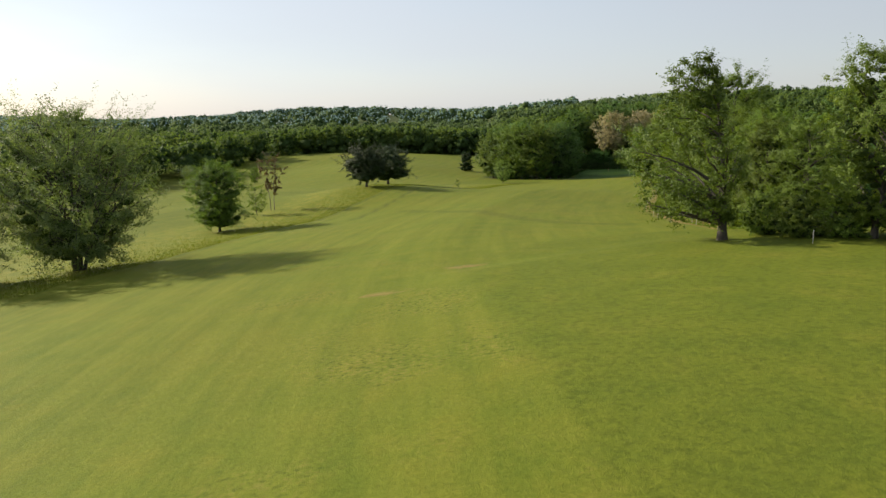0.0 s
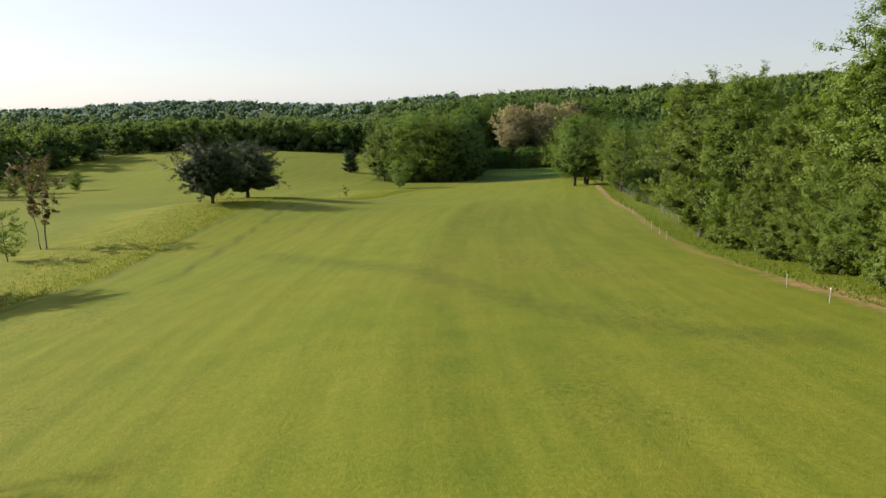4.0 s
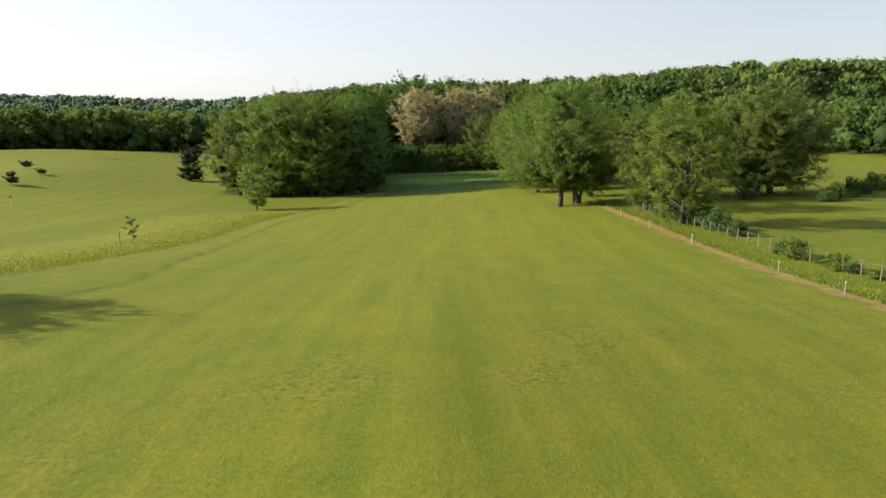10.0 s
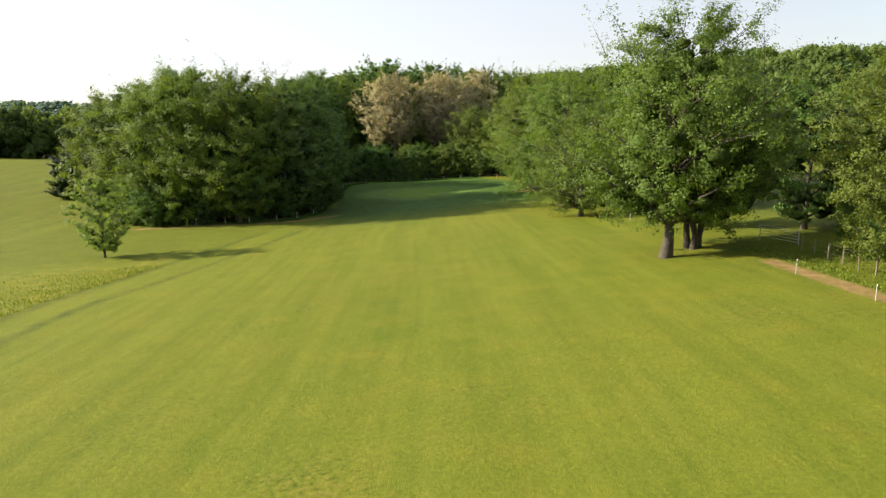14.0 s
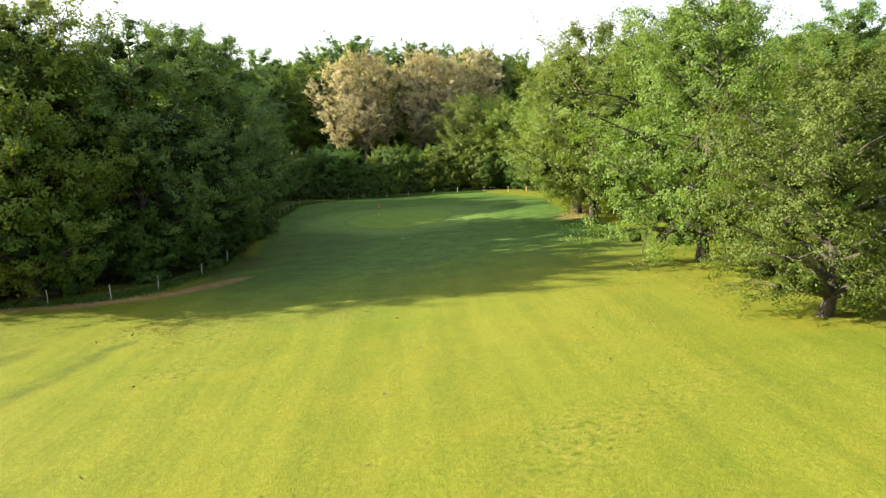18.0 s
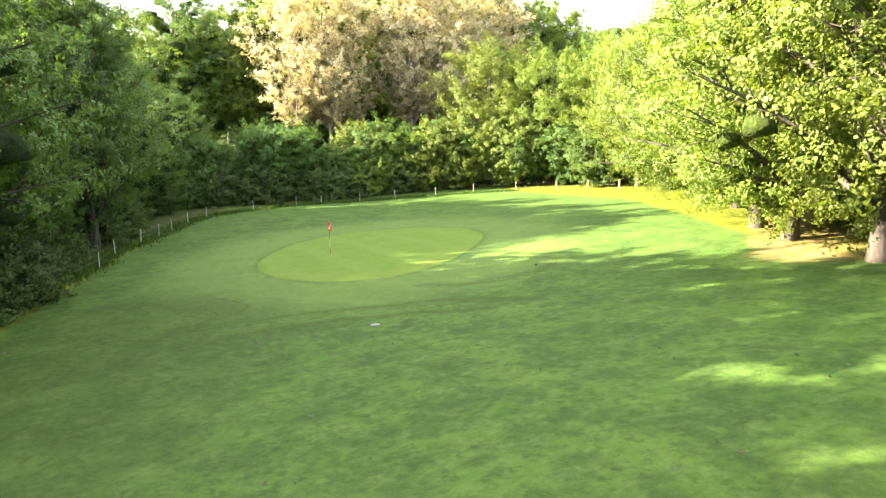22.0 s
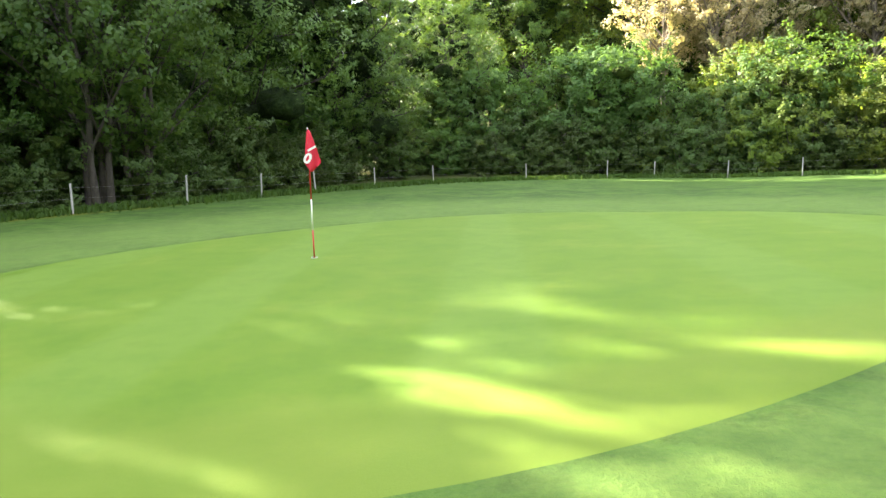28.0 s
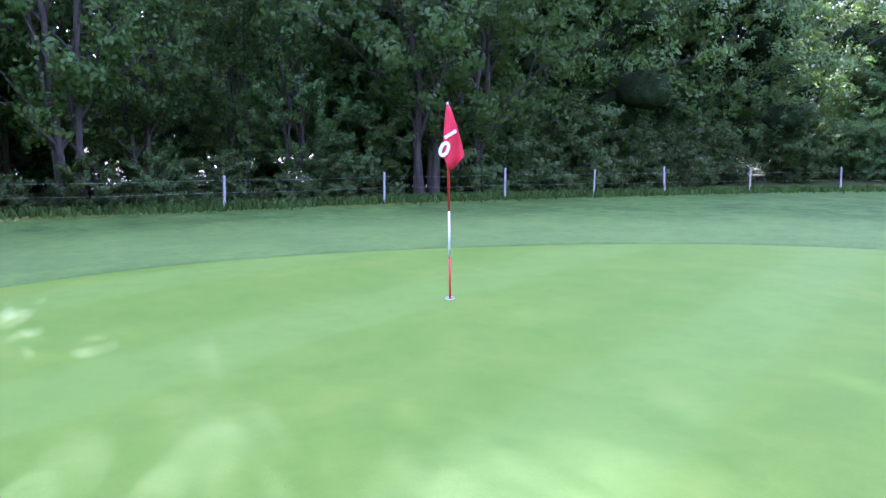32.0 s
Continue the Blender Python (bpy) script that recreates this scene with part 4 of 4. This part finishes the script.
def woods(name, seed, spots, leaf, label, per=54, size=0.75, parts=12, shape="dome", low=0.3):
    """A far wood: many crowns, each a knobbly core under leaf sprays, in one mesh, with one tone to a crown."""
    rng = np.random.default_rng(seed)
    cs, ns, ss, ms, rs, tone = [], [], [], [], [], []
    for x, y, h, r in spots:
        c, nn, s, mid = crown_cards(rng, h * low, h * 0.92, r, shape, parts, per // parts, size, 0.75, 0.33, 0.3, 0.4, 0.6)
        g = np.array([x, y, gz(x, y) - 0.3])
        cs.append(c + g)
        ns.append(nn)
        ss.append(s)
        ms.append(np.concatenate([mid, [[0, 0, h * 0.45]]]) + g)
        rs.append(np.append(r * 0.22 * rng.uniform(0.7, 1.15, len(mid)), r * 0.58))
        tone.append(np.clip(rng.beta(1.6, 1.6) * 0.8 + 0.2 * math.sin(x / 31) * math.sin(y / 27) + 0.1, 0, 1))
    bc, bf = lumps(rng, np.concatenate(ms), np.concatenate(rs), 0.8, 5, 4)
    co, fa = cards(rng, np.concatenate(cs), np.concatenate(ns), np.concatenate(ss), 0.8)
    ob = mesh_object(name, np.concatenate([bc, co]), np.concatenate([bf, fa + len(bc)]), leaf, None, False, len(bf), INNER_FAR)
    add_mask(ob, "tone", np.concatenate([np.repeat(tone, (parts + 1) * 20), np.repeat(tone, parts * (per // parts) * 4)]))
    return tagged(ob, label, "woods", kind="stuff")


def scatter(seed, count, inside, box, h=(11, 16.5), slim=(0.34, 0.54)):
    rng = np.random.default_rng(seed)
    out = []
    while len(out) < count:
        x, y = rng.uniform(box[0], box[1]), rng.uniform(box[2], box[3])
        if inside(x, y):
            hh = rng.uniform(*h)
            out.append((x, y, hh, hh * rng.uniform(*slim)))
    return out


VALLEY = [(-430, 110), (-135, 130), (-121, 250), (-113, 362), (-92, 426), (-20, 430), (20, 424), (60, 408)]


def valley_front(x):
    return float(np.interp(x, *zip(*VALLEY)))


woods("hillside_woods", 51, scatter(1, 1000, lambda x, y: x + 0.15 * (y - 260) > 232 and x < 440, (190, 440, 60, 560), (12, 18), (0.4, 0.6)), LEAF_FAR, "dense green wood covering the hillside behind the pasture", 340, 0.45, 17, low=0.1)
woods("hollow_woods", 52, scatter(2, 440, lambda x, y: not (x < 60 and y < 440) and y > 378 + 0.1 * abs(x - 80), (20, 260, 378, 500)), LEAF_FAR, "dense deciduous wood rising behind the green", 340, 0.4, 17, low=0.15)
woods("valley_woods", 53, scatter(3, 420, lambda x, y: 0 < y - valley_front(x) < 42 or (x < -110 and 0 < y - valley_front(x + 26) and y < 345), (-190, 60, 120, 460), (13, 18)), LEAF_FAR, "tall deciduous trees along the valley's edge beyond the mound", 680, 0.42, 20, low=0.02)
woods("valley_woods", 55, scatter(5, 2300, lambda x, y: y > valley_front(x) + 35, (-430, 60, 110, 700), (11, 17)), LEAF_FAR, "deciduous woods filling the valley beyond the mound", 130, 0.55, 10)
woods("ridge_woods", 56, scatter(6, 1500, lambda x, y: (y > 680 or x < -420) and math.hypot(x, y) < 1050, (-900, 700, 300, 1050), (13, 19), (0.5, 0.7)), LEAF_RIDGE_HAZED, "rolling woods on the ridges across the valley", 60, 0.95, 6)
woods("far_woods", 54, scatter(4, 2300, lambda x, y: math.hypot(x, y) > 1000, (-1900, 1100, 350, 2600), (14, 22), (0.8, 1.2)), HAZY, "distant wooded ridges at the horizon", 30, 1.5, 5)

# ---- the putting green ----
def green_material():
    m, n, l, p = material("close_mown_turf")
    co = n.new("ShaderNodeTexCoord").outputs["Object"]
    sep = n.new("ShaderNodeSeparateXYZ")
    l.new(co, sep.inputs[0])
    along = maths(n, l, "MULTIPLY_ADD", sep.outputs[0], 0.99, maths(n, l, "MULTIPLY", sep.outputs[1], 0.15))
    band = maths(n, l, "SINE", maths(n, l, "MULTIPLY", maths(n, l, "ADD", along, maths(n, l, "MULTIPLY", noise_tex(n, l, co, 0.5, 2), 0.5)), 1.9))
    f = noise_tex(n, l, co, 0.7, 5, 0.65)
    c = ramp(n, l, f, [(0.3, (0.084, 0.156, 0.015)), (0.55, (0.104, 0.174, 0.019)), (0.75, (0.136, 0.192, 0.026))])
    c = mix(n, l, ramp(n, l, band, [(0.35, (0, 0, 0)), (0.65, (0.5, 0.5, 0.5))]), c, (0.12, 0.2, 0.034))
    blotch = noise_tex(n, l, co, 2.2, 6, 0.7)
    c = mix(n, l, ramp(n, l, blotch, [(0.4, (0.28, 0.28, 0.28)), (0.55, (0, 0, 0))]), c, (0.065, 0.13, 0.014))
    rim = n.new("ShaderNodeAttribute")
    rim.attribute_name = "collar"
    c = mix(n, l, rim.outputs["Fac"], c, ramp(n, l, f, [(0.3, (0.1, 0.16, 0.018)), (0.7, (0.14, 0.19, 0.028))]))
    g = noise_tex(n, l, co, 60, 3, 0.8)
    c = mix(n, l, maths(n, l, "MULTIPLY", g, 0.3), c, (0.05, 0.11, 0.01))
    l.new(c, p.inputs["Base Color"])
    p.inputs["Roughness"].default_value, p.inputs["Specular IOR Level"].default_value = 0.8, 0.1
    bumped(n, l, g, 0.25, 0.01, p)
    return m


ang = np.linspace(0, 2 * math.pi, 97)[:-1]
rings = np.append(np.linspace(0, 1, 25)[1:], 1.03)
co = [(GREEN_C[0], GREEN_C[1], 0)] + [(GREEN_C[0] + math.cos(a) * green_radius(a) * r, GREEN_C[1] + math.sin(a) * green_radius(a) * r, 0) for r in rings for a in ang]
co = np.array(co)
co[:, 2] = land(co[:, 0], co[:, 1]) + 0.02
co[-96:, 2] -= 0.05
tri = [(0, 1 + i, 1 + (i + 1) % 96) for i in range(96)]
me = bpy.data.meshes.new("putting_green")
me.from_pydata(co.tolist(), [], tri + [(1 + k * 96 + i, 1 + (k + 1) * 96 + i, 1 + (k + 1) * 96 + (i + 1) % 96, 1 + k * 96 + (i + 1) % 96) for k in range(24) for i in range(96)])
me.materials.append(green_material())
for pl in me.polygons:
    pl.use_smooth = True
# the apron in front is cut a little higher
inside = np.hypot(co[:, 0] - GREEN_C[0], co[:, 1] - GREEN_C[1] - 0.8) / (green_radius(np.arctan2(co[:, 1] - GREEN_C[1] - 0.8, co[:, 0] - GREEN_C[0])) * 0.93)
putting_green = tagged(new("putting_green", me), "closely mown pale green putting surface", "putting green", kind="structure")
add_mask(putting_green, "collar", 0.75 * smooth(0.97, 1.02, inside) * (1 - smooth(306.5, 309, co[:, 1])))

# ---- flagstick ----
FX, FY = 70.82, 310.8
FZ = gz(FX, FY) + 0.02


def part(name, bm, mat, parent, label=""):
    me = bpy.data.meshes.new(name)
    bm.to_mesh(me)
    bm.free()
    me.materials.append(mat)
    ob = new(name, me)
    ob.parent = parent
    if label:
        ob["label"] = label
    return ob


def rod(r1, r2, z0, z1, sides=12):
    bm = bmesh.new()
    bmesh.ops.create_cone(bm, cap_ends=True, segments=sides, radius1=r1, radius2=r2, depth=z1 - z0, matrix=Matrix.Translation((0, 0, (z0 + z1) / 2)))
    for f in bm.faces:
        f.smooth = len(f.verts) == 4
    return bm


flag = tagged(new("golf_flag"), "red flag with white numeral on a red and white banded flagstick", "flag")
flag.matrix_basis = pose(FX, FY, FZ)
for z0, z1, mt in ((-0.1, 0.47, RED), (0.47, 0.97, WHITE), (0.97, 2.1, RED)):
    part("pole_band", rod(0.0125, 0.0125, z0, z1), mt, flag)
part("tip", rod(0.016, 0.006, 2.1, 2.13), WHITE, flag)
# cloth, numeral and cup of the flag
cols, rows_ = 9, 14
co, fa = [], []
for j in range(rows_):
    v = j / (rows_ - 1)
    w = 0.03 + 0.27 * v**0.8 if v < 0.85 else 0.03 + 0.27 * 0.85**0.8 - 0.16 * (v - 0.85) / 0.15
    for i in range(cols):
        s = i / (cols - 1)
        fold = 0.035 * math.sin(s * 7.5 + v * 2.0) * (0.3 + v)
        co.append((-0.34 * w + w * s + 0.02 * v, fold - 0.015, 2.09 - 0.62 * v - 0.05 * math.sin(s * 3.1) * v))
for j in range(rows_ - 1):
    for i in range(cols - 1):
        q = j * cols + i
        fa.append((q, q + 1, q + cols + 1, q + cols))
CLOTH = plain_material("red_flag_cloth", (0.55, 0.01, 0.035), (0.66, 0.02, 0.05), 8, 0.7, 0.1)
cloth = mesh_object("cloth", co, fa, CLOTH, flag)
th = cloth.modifiers.new("thickness", "SOLIDIFY")
th.thickness = 0.004
cloth.matrix_basis = pose(0, 0, 0, 0, 0, 22)
for ch, x, z, tilt, sz in (("0", -0.025, 1.63, -28, 0.23), ("1", 0.045, 1.79, -62, 0.2)):
    cu = bpy.data.curves.new("numeral", "FONT")
    cu.body, cu.size, cu.align_x, cu.align_y, cu.extrude, cu.offset = ch, sz, "CENTER", "CENTER", 0.002, 0.008
    tmp = new("numeral", cu)
    dg = bpy.context.evaluated_depsgraph_get()
    me = bpy.data.meshes.new_from_object(tmp.evaluated_get(dg))
    bpy.data.objects.remove(tmp)
    me.materials.clear()
    me.materials.append(WHITE)
    num = new("numeral", me)
    num.parent = cloth
    num.matrix_basis = pose(x, -0.055, z, 90, 0, 0) @ pose(0, 0, 0, 0, 0, tilt)
    num["label"] = "white numeral"
HOLE = plain_material("hole_shade_and_dark_trim", (0.02, 0.015, 0.01), (0.04, 0.03, 0.02), 20)
bm = bmesh.new()
bmesh.ops.create_cone(bm, cap_ends=False, segments=24, radius1=0.054, radius2=0.054, depth=0.02)
cup = tagged(new("hole_cup"), "white rimmed hole in the putting green", "golf hole")
cup.matrix_basis = pose(FX, FY, FZ + 0.002)
part("rim", bm, WHITE, cup)
# flat disc at turf level; the shade inside the cup is its dark colour
bm = bmesh.new()
bmesh.ops.create_circle(bm, cap_ends=True, segments=24, radius=0.052)
part("hole", bm, HOLE, cup)


# ---- posts, stakes and fences ----
def box_bm(sx, sy, z0, z1, bevel=0.008):
    bm = bmesh.new()
    bmesh.ops.create_cube(bm, size=1, matrix=Matrix.Translation((0, 0, (z0 + z1) / 2)) @ Matrix.Diagonal((sx, sy, z1 - z0, 1)))
    bmesh.ops.bevel(bm, geom=list(bm.edges), offset=bevel, segments=1, affect="EDGES")
    return bm


def data_of(name, bm, mat):
    me = bpy.data.meshes.new(name)
    bm.to_mesh(me)
    bm.free()
    me.materials.append(mat)
    return me


POST_PALE = data_of("post", box_bm(0.06, 0.06, -0.3, 1.05), plain_material("pale_post", (0.3, 0.29, 0.25), (0.44, 0.43, 0.38), 15))
POST_WOOD = data_of("post", box_bm(0.085, 0.085, -0.3, 1.1, 0.015), WOOD)
POST_WARM = data_of("post", box_bm(0.15, 0.15, -0.3, 0.95, 0.015), plain_material("orange_larch", (0.4, 0.22, 0.08), (0.55, 0.33, 0.14), 15))
STAKE = data_of("shaft", box_bm(0.042, 0.042, -0.2, 0.95), plain_material("worn_white_paint", (0.26, 0.25, 0.22), (0.4, 0.39, 0.35), 12))


def strand(pts, z, r=0.003):
    co, fa = [], []
    for (ax, ay), (bx, by) in zip(pts, pts[1:]):
        a, b = Vector((ax, ay, gz(ax, ay) + z)), Vector((bx, by, gz(bx, by) + z))
        v, f = tube([a, (a + b) / 2 - Vector((0, 0, 0.03)), b], [r] * 3, 4)
        o = len(co)
        co += [tuple(p) for p in v]
        fa += [tuple(i + o for i in q) for q in f]
    return co, fa


def fence(name, label, runs, wires):
    """runs: lists of (x, y, post mesh). Wires follow each run."""
    root = tagged(new(name), label, "fence")
    for pts in runs:
        for x, y, me in pts:
            o = new("post", me)
            o.parent = root
            o.matrix_basis = pose(x, y, gz(x, y), rnd.uniform(-3, 3), rnd.uniform(-3, 3), rnd.uniform(0, 90)) @ Matrix.Diagonal((1, 1, rnd.uniform(0.92, 1.06), 1))
        for z in wires:
            co, fa = strand([(x, y) for x, y, _ in pts], z)
            mesh_object("wire", co, fa, WIRE, root)
    return root


left_run = [(29.5, 279.0), (33.4, 277.6), (36.6, 276.6), (40.5, 276.6), (43.6, 278.3), (47, 283.4), (49.6, 289.6), (51.2, 296.0), (53.4, 302.4), (55.6, 308.6), (57.8, 314.6), (58.5, 319.8),
            (60.1, 323.9), (61.4, 327.4), (62.5, 330.6), (64.0, 334.9), (66.0, 339.7), (71, 343.6), (75.9, 345.7), (78.8, 346.1), (83, 345.2), (86.9, 344.2), (91.4, 343.0), (95.8, 342.0), (100.2, 339.8)]
fence("wire_fence", "low wire fence on pale square posts round the green", [[(x, y, POST_PALE) for x, y in left_run] + [(103.2, 336, POST_WARM), (105, 332.5, POST_WARM), (106.5, 329, POST_WARM)]], (0.5, 0.85))
line = [(36.5, 104), (39.2, 116), (44.2, 133), (47.5, 143), (51, 151), (55.5, 168), (59, 181), (61.5, 190), (64.8, 203), (69, 213)]
steps = []
for (ax, ay), (bx, by) in zip(line, line[1:]):
    k = max(1, round(math.hypot(bx - ax, by - ay) / 1.9))
    steps += [(ax + (bx - ax) * i / k, ay + (by - ay) * i / k, POST_WOOD) for i in range(k)]
fence("post_and_wire_fence", "weathered wooden post and wire fence along the pasture", [steps], (0.45, 0.8, 1.05))


def stake(x, y, big=False):
    root = tagged(new("marker_stake"), "white painted wooden marker stake standing beside the earth track", "stake", "marker stakes")
    root.matrix_basis = pose(x, y, gz(x, y), rnd.uniform(-2, 2), rnd.uniform(-2, 2), rnd.uniform(0, 90)) @ Matrix.Diagonal((2.4, 2.4, 1.15, 1) if big else (1, 1, rnd.uniform(0.8, 0.95), 1))
    o = new("shaft", STAKE)
    o.parent = root
    part("cap", box_bm(0.047, 0.047, 0.88, 0.97, 0.008), HOLE if big else WHITE, root)


for x, y in ((26.1, 69.6), (26.9, 73.1), (25.6, 76), (25.7, 81.2), (26.6, 86), (33.8, 115.2), (35.2, 119.5), (37.4, 126), (39.6, 132.6), (43.2, 144), (44.3, 147.7), (47, 156), (49.4, 163.5), (55.6, 187.5),
             (57.2, 192.1), (59.6, 199), (62, 206), (71.9, 236.3), (72.6, 239.8), (29.5, 52), (24.5, 44)):
    stake(x, y)
stake(52.7, 176.9, True)

# metal field gate beside the forked oak
gate = tagged(new("field_gate"), "grey tubular metal field gate in the fence line", "gate")
gate.matrix_basis = pose(70, 215, gz(70, 215), 0, 0, 95)
GALV = plain_material("galvanised_steel", (0.3, 0.31, 0.31), (0.42, 0.43, 0.43), 10, 0.45)
for i in range(5):
    me = rod(0.02, 0.02, -1.7, 1.7, 8)
    o = part("rail", me, GALV, gate)
    o.matrix_basis = pose(0, 0, 0.25 + 0.22 * i, 0, 90, 0)
for x in (-1.7, 1.7):
    o = part("upright", rod(0.03, 0.03, -0.2, 1.2, 8), GALV, gate)
    o.matrix_basis = pose(x, 0, 0)

# clipped bushes and a far flag on the neighbouring fairway
topiary = make_tree("clipped_bush", 61, 2.1, 0.75, 1.5, "umbrella", LEAF_PINE, BARK, 12, 4, 4, 16, 0.12, 0.1, 0.1, core=0.35, lobe=0.2, label="small clipped dark bush on the neighbouring fairway")
stand(topiary, -28.5, 300)
place(topiary, -28.5, 300, 0.8, 1.0, -1.3, 0.75)
for x, y, k in ((-31.6, 329, 1.0), (-25.3, 313.5, 0.75), (-38, 291, 1.2)):
    place(topiary, x, y, k, x)
far_flag = tagged(new("golf_flag"), "small red flag on a thin stick on the neighbouring green", "flag")
far_flag.matrix_basis = pose(-22.3, 271, gz(-22.3, 271))
part("pole", rod(0.02, 0.02, 0, 2.1, 8), WHITE, far_flag)
part("cloth", box_bm(0.4, 0.03, 1.55, 2.05, 0.005), RED, far_flag)

# sapling with its stake in the long grass
sap = stand(make_tree("sapling", 63, 3.4, 0.8, 0.9, "oval", LEAF_SHRUB, BARK, 10, 3, 2, 8, 0.09, 0.04, 0.2, label="thin young sapling growing in the long grass"), 3.3, 211.6)
sap_stake = tagged(new("support_stake"), "short weathered wooden stake beside the sapling", "stake")
sap_stake.matrix_basis = pose(1.9, 212.4, gz(1.9, 212.4))
part("shaft", box_bm(0.08, 0.08, -0.2, 1.4), WOOD, sap_stake)

# sprinkler cover and leaf litter on the turf
cover = tagged(new("sprinkler_cover"), "small pale plastic sprinkler cover set in the turf", "sprinkler")
cover.matrix_basis = pose(68.5, 294.7, gz(68.5, 294.7))
part("lid", box_bm(0.34, 0.22, -0.02, 0.03, 0.01), plain_material("dull_white_plastic", (0.15, 0.15, 0.14), (0.22, 0.22, 0.21), 9), cover)
part("collar", box_bm(0.4, 0.28, -0.02, 0.012, 0.008), HOLE, cover)
# thin wheel ruts pressed into the wet turf before the green
RUT = plain_material("pressed_wet_turf", (0.035, 0.055, 0.012), (0.075, 0.11, 0.02), 6, 0.95, 0.4)
RUT.node_tree.nodes["Principled BSDF"].inputs["Specular IOR Level"].default_value = 0.03
rng = np.random.default_rng(67)
rco, rfa = [], []
for r in RUTS:
    k = np.array(r, float)
    run = np.append(0, np.cumsum(np.hypot(*np.diff(k, axis=0).T)))
    s = np.arange(0, run[-1], 0.22)
    xs = curve(np.stack([run, k[:, 0]], -1), s)
    ys = curve(np.stack([run, k[:, 1]], -1), s)
    tx, ty = np.gradient(xs), np.gradient(ys)
    ln = np.hypot(tx, ty)
    fade = np.minimum(1, np.minimum(s, s[-1] - s) / 1.5)
    w = (0.02 + 0.05 * rng.random(len(s))) * fade
    o = len(rco)
    for i in range(len(s)):
        for q in (-1, 1):
            x, y = xs[i] - q * ty[i] / ln[i] * w[i], ys[i] + q * tx[i] / ln[i] * w[i]
            rco.append((x, y, gz(x, y) + 0.008))
    rfa += [(o + 2 * i, o + 2 * i + 2, o + 2 * i + 3, o + 2 * i + 1) for i in range(len(s) - 1) if rng.random() > 0.2]
tagged(mesh_object("wheel_ruts", rco, rfa, RUT), "thin dark wheel ruts pressed into the turf", "ruts", kind="stuff")
DEBRIS = plain_material("dry_leaf_litter", (0.03, 0.025, 0.012), (0.08, 0.06, 0.03), 9)
rng = np.random.default_rng(71)
k = 260
px, py = rng.uniform(40, 84, k), rng.uniform(240, 300, k)
c = np.stack([px, py, land(px, py) + 0.03], -1)
dco, dfa = cards(rng, c, np.tile([0, 0, 1.0], (k, 1)) + rng.normal(size=(k, 3)) * 0.4, rng.uniform(0.04, 0.12, k), 0.5)
tagged(mesh_object("leaf_litter", dco, dfa, DEBRIS, None, False), "scattered dry leaves and divots on the turf", "leaves", kind="stuff")


# ---- long grass ----
def grass(name, seed, px, py, height, mat, label, width=1.0):
    """Tufts of standing blades, all in one mesh."""
    rng = np.random.default_rng(seed)
    k = len(px)
    h = height * rng.uniform(0.5, 1.3, k)
    a = rng.uniform(0, 6.283, k)
    lean = rng.normal(size=(k, 2)) * 0.3 * h[:, None]
    base = np.stack([px, py, land(px, py) - 0.03], -1)
    w = (0.03 + 0.05 * rng.random(k)) * width
    side = np.stack([np.cos(a) * w, np.sin(a) * w, np.zeros(k)], -1)
    tip = base + np.stack([lean[:, 0], lean[:, 1], h], -1)
    mid = base * 0.45 + tip * 0.55 + np.array([0, 0, 0.06])
    co = np.stack([base - side, base + side, mid + side * 0.7, mid - side * 0.7, tip + side * 0.1, tip - side * 0.1], 1).reshape(-1, 3)
    q = np.arange(k)[:, None] * 6
    fa = np.concatenate([q + np.array([0, 1, 2, 3]), q + np.array([3, 2, 4, 5])])
    return tagged(mesh_object(name, co, fa, mat, None, False), label, "grass", kind="stuff")


HAY = leaf_material("seeding_grass", (0.1, 0.14, 0.012), (0.145, 0.168, 0.018), (0.22, 0.2, 0.04), 0.35, 0.8)
WEEDS = leaf_material("fence_weeds", (0.03, 0.065, 0.012), (0.06, 0.115, 0.02), (0.12, 0.16, 0.04), 0.35, 0.8)
VERGE = leaf_material("verge_grass", (0.07, 0.11, 0.012), (0.13, 0.17, 0.02), (0.22, 0.21, 0.05), 0.35, 0.8)
rng = np.random.default_rng(81)
py = rng.uniform(60, 244, 60000)
px = edge_x(LEFT_RIM, py) - rng.exponential(6, len(py)) - 0.2
ok = (px > edge_x(LEFT_RIM, py) - 17 - 5 * np.sin(py / 13)) & (np.hypot((px + 45) / 62, (py - 325) / 100) > 1)
grass("long_grass", 82, px[ok][:34000], py[ok][:34000], 0.18, HAY, "golden long grass going to seed beside the fairway", 0.45)
py = rng.uniform(60, 214, 12000)
px = edge_x(RIGHT_RIM, py) + 1.3 + rng.exponential(1.8, len(py))
grass("verge_grass", 83, px, py, 0.15, VERGE, "rough green grass along the fence and earth track", 0.6)
t_ = rng.uniform(0, 1, 26000) * (len(left_run) - 1)
i_ = t_.astype(int)
lr_ = np.array(left_run)
pp = lr_[i_] + (lr_[np.minimum(i_ + 1, len(lr_) - 1)] - lr_[i_]) * (t_ - i_)[:, None]
out = np.array([-0.55, 0.75])
off = rng.normal(0.6, 0.7, len(pp))
grass("fence_grass", 84, pp[:, 0] + out[0] * off, pp[:, 1] + out[1] * off, 0.24, WEEDS, "uncut green grass and weeds along the wire fence", 0.6)
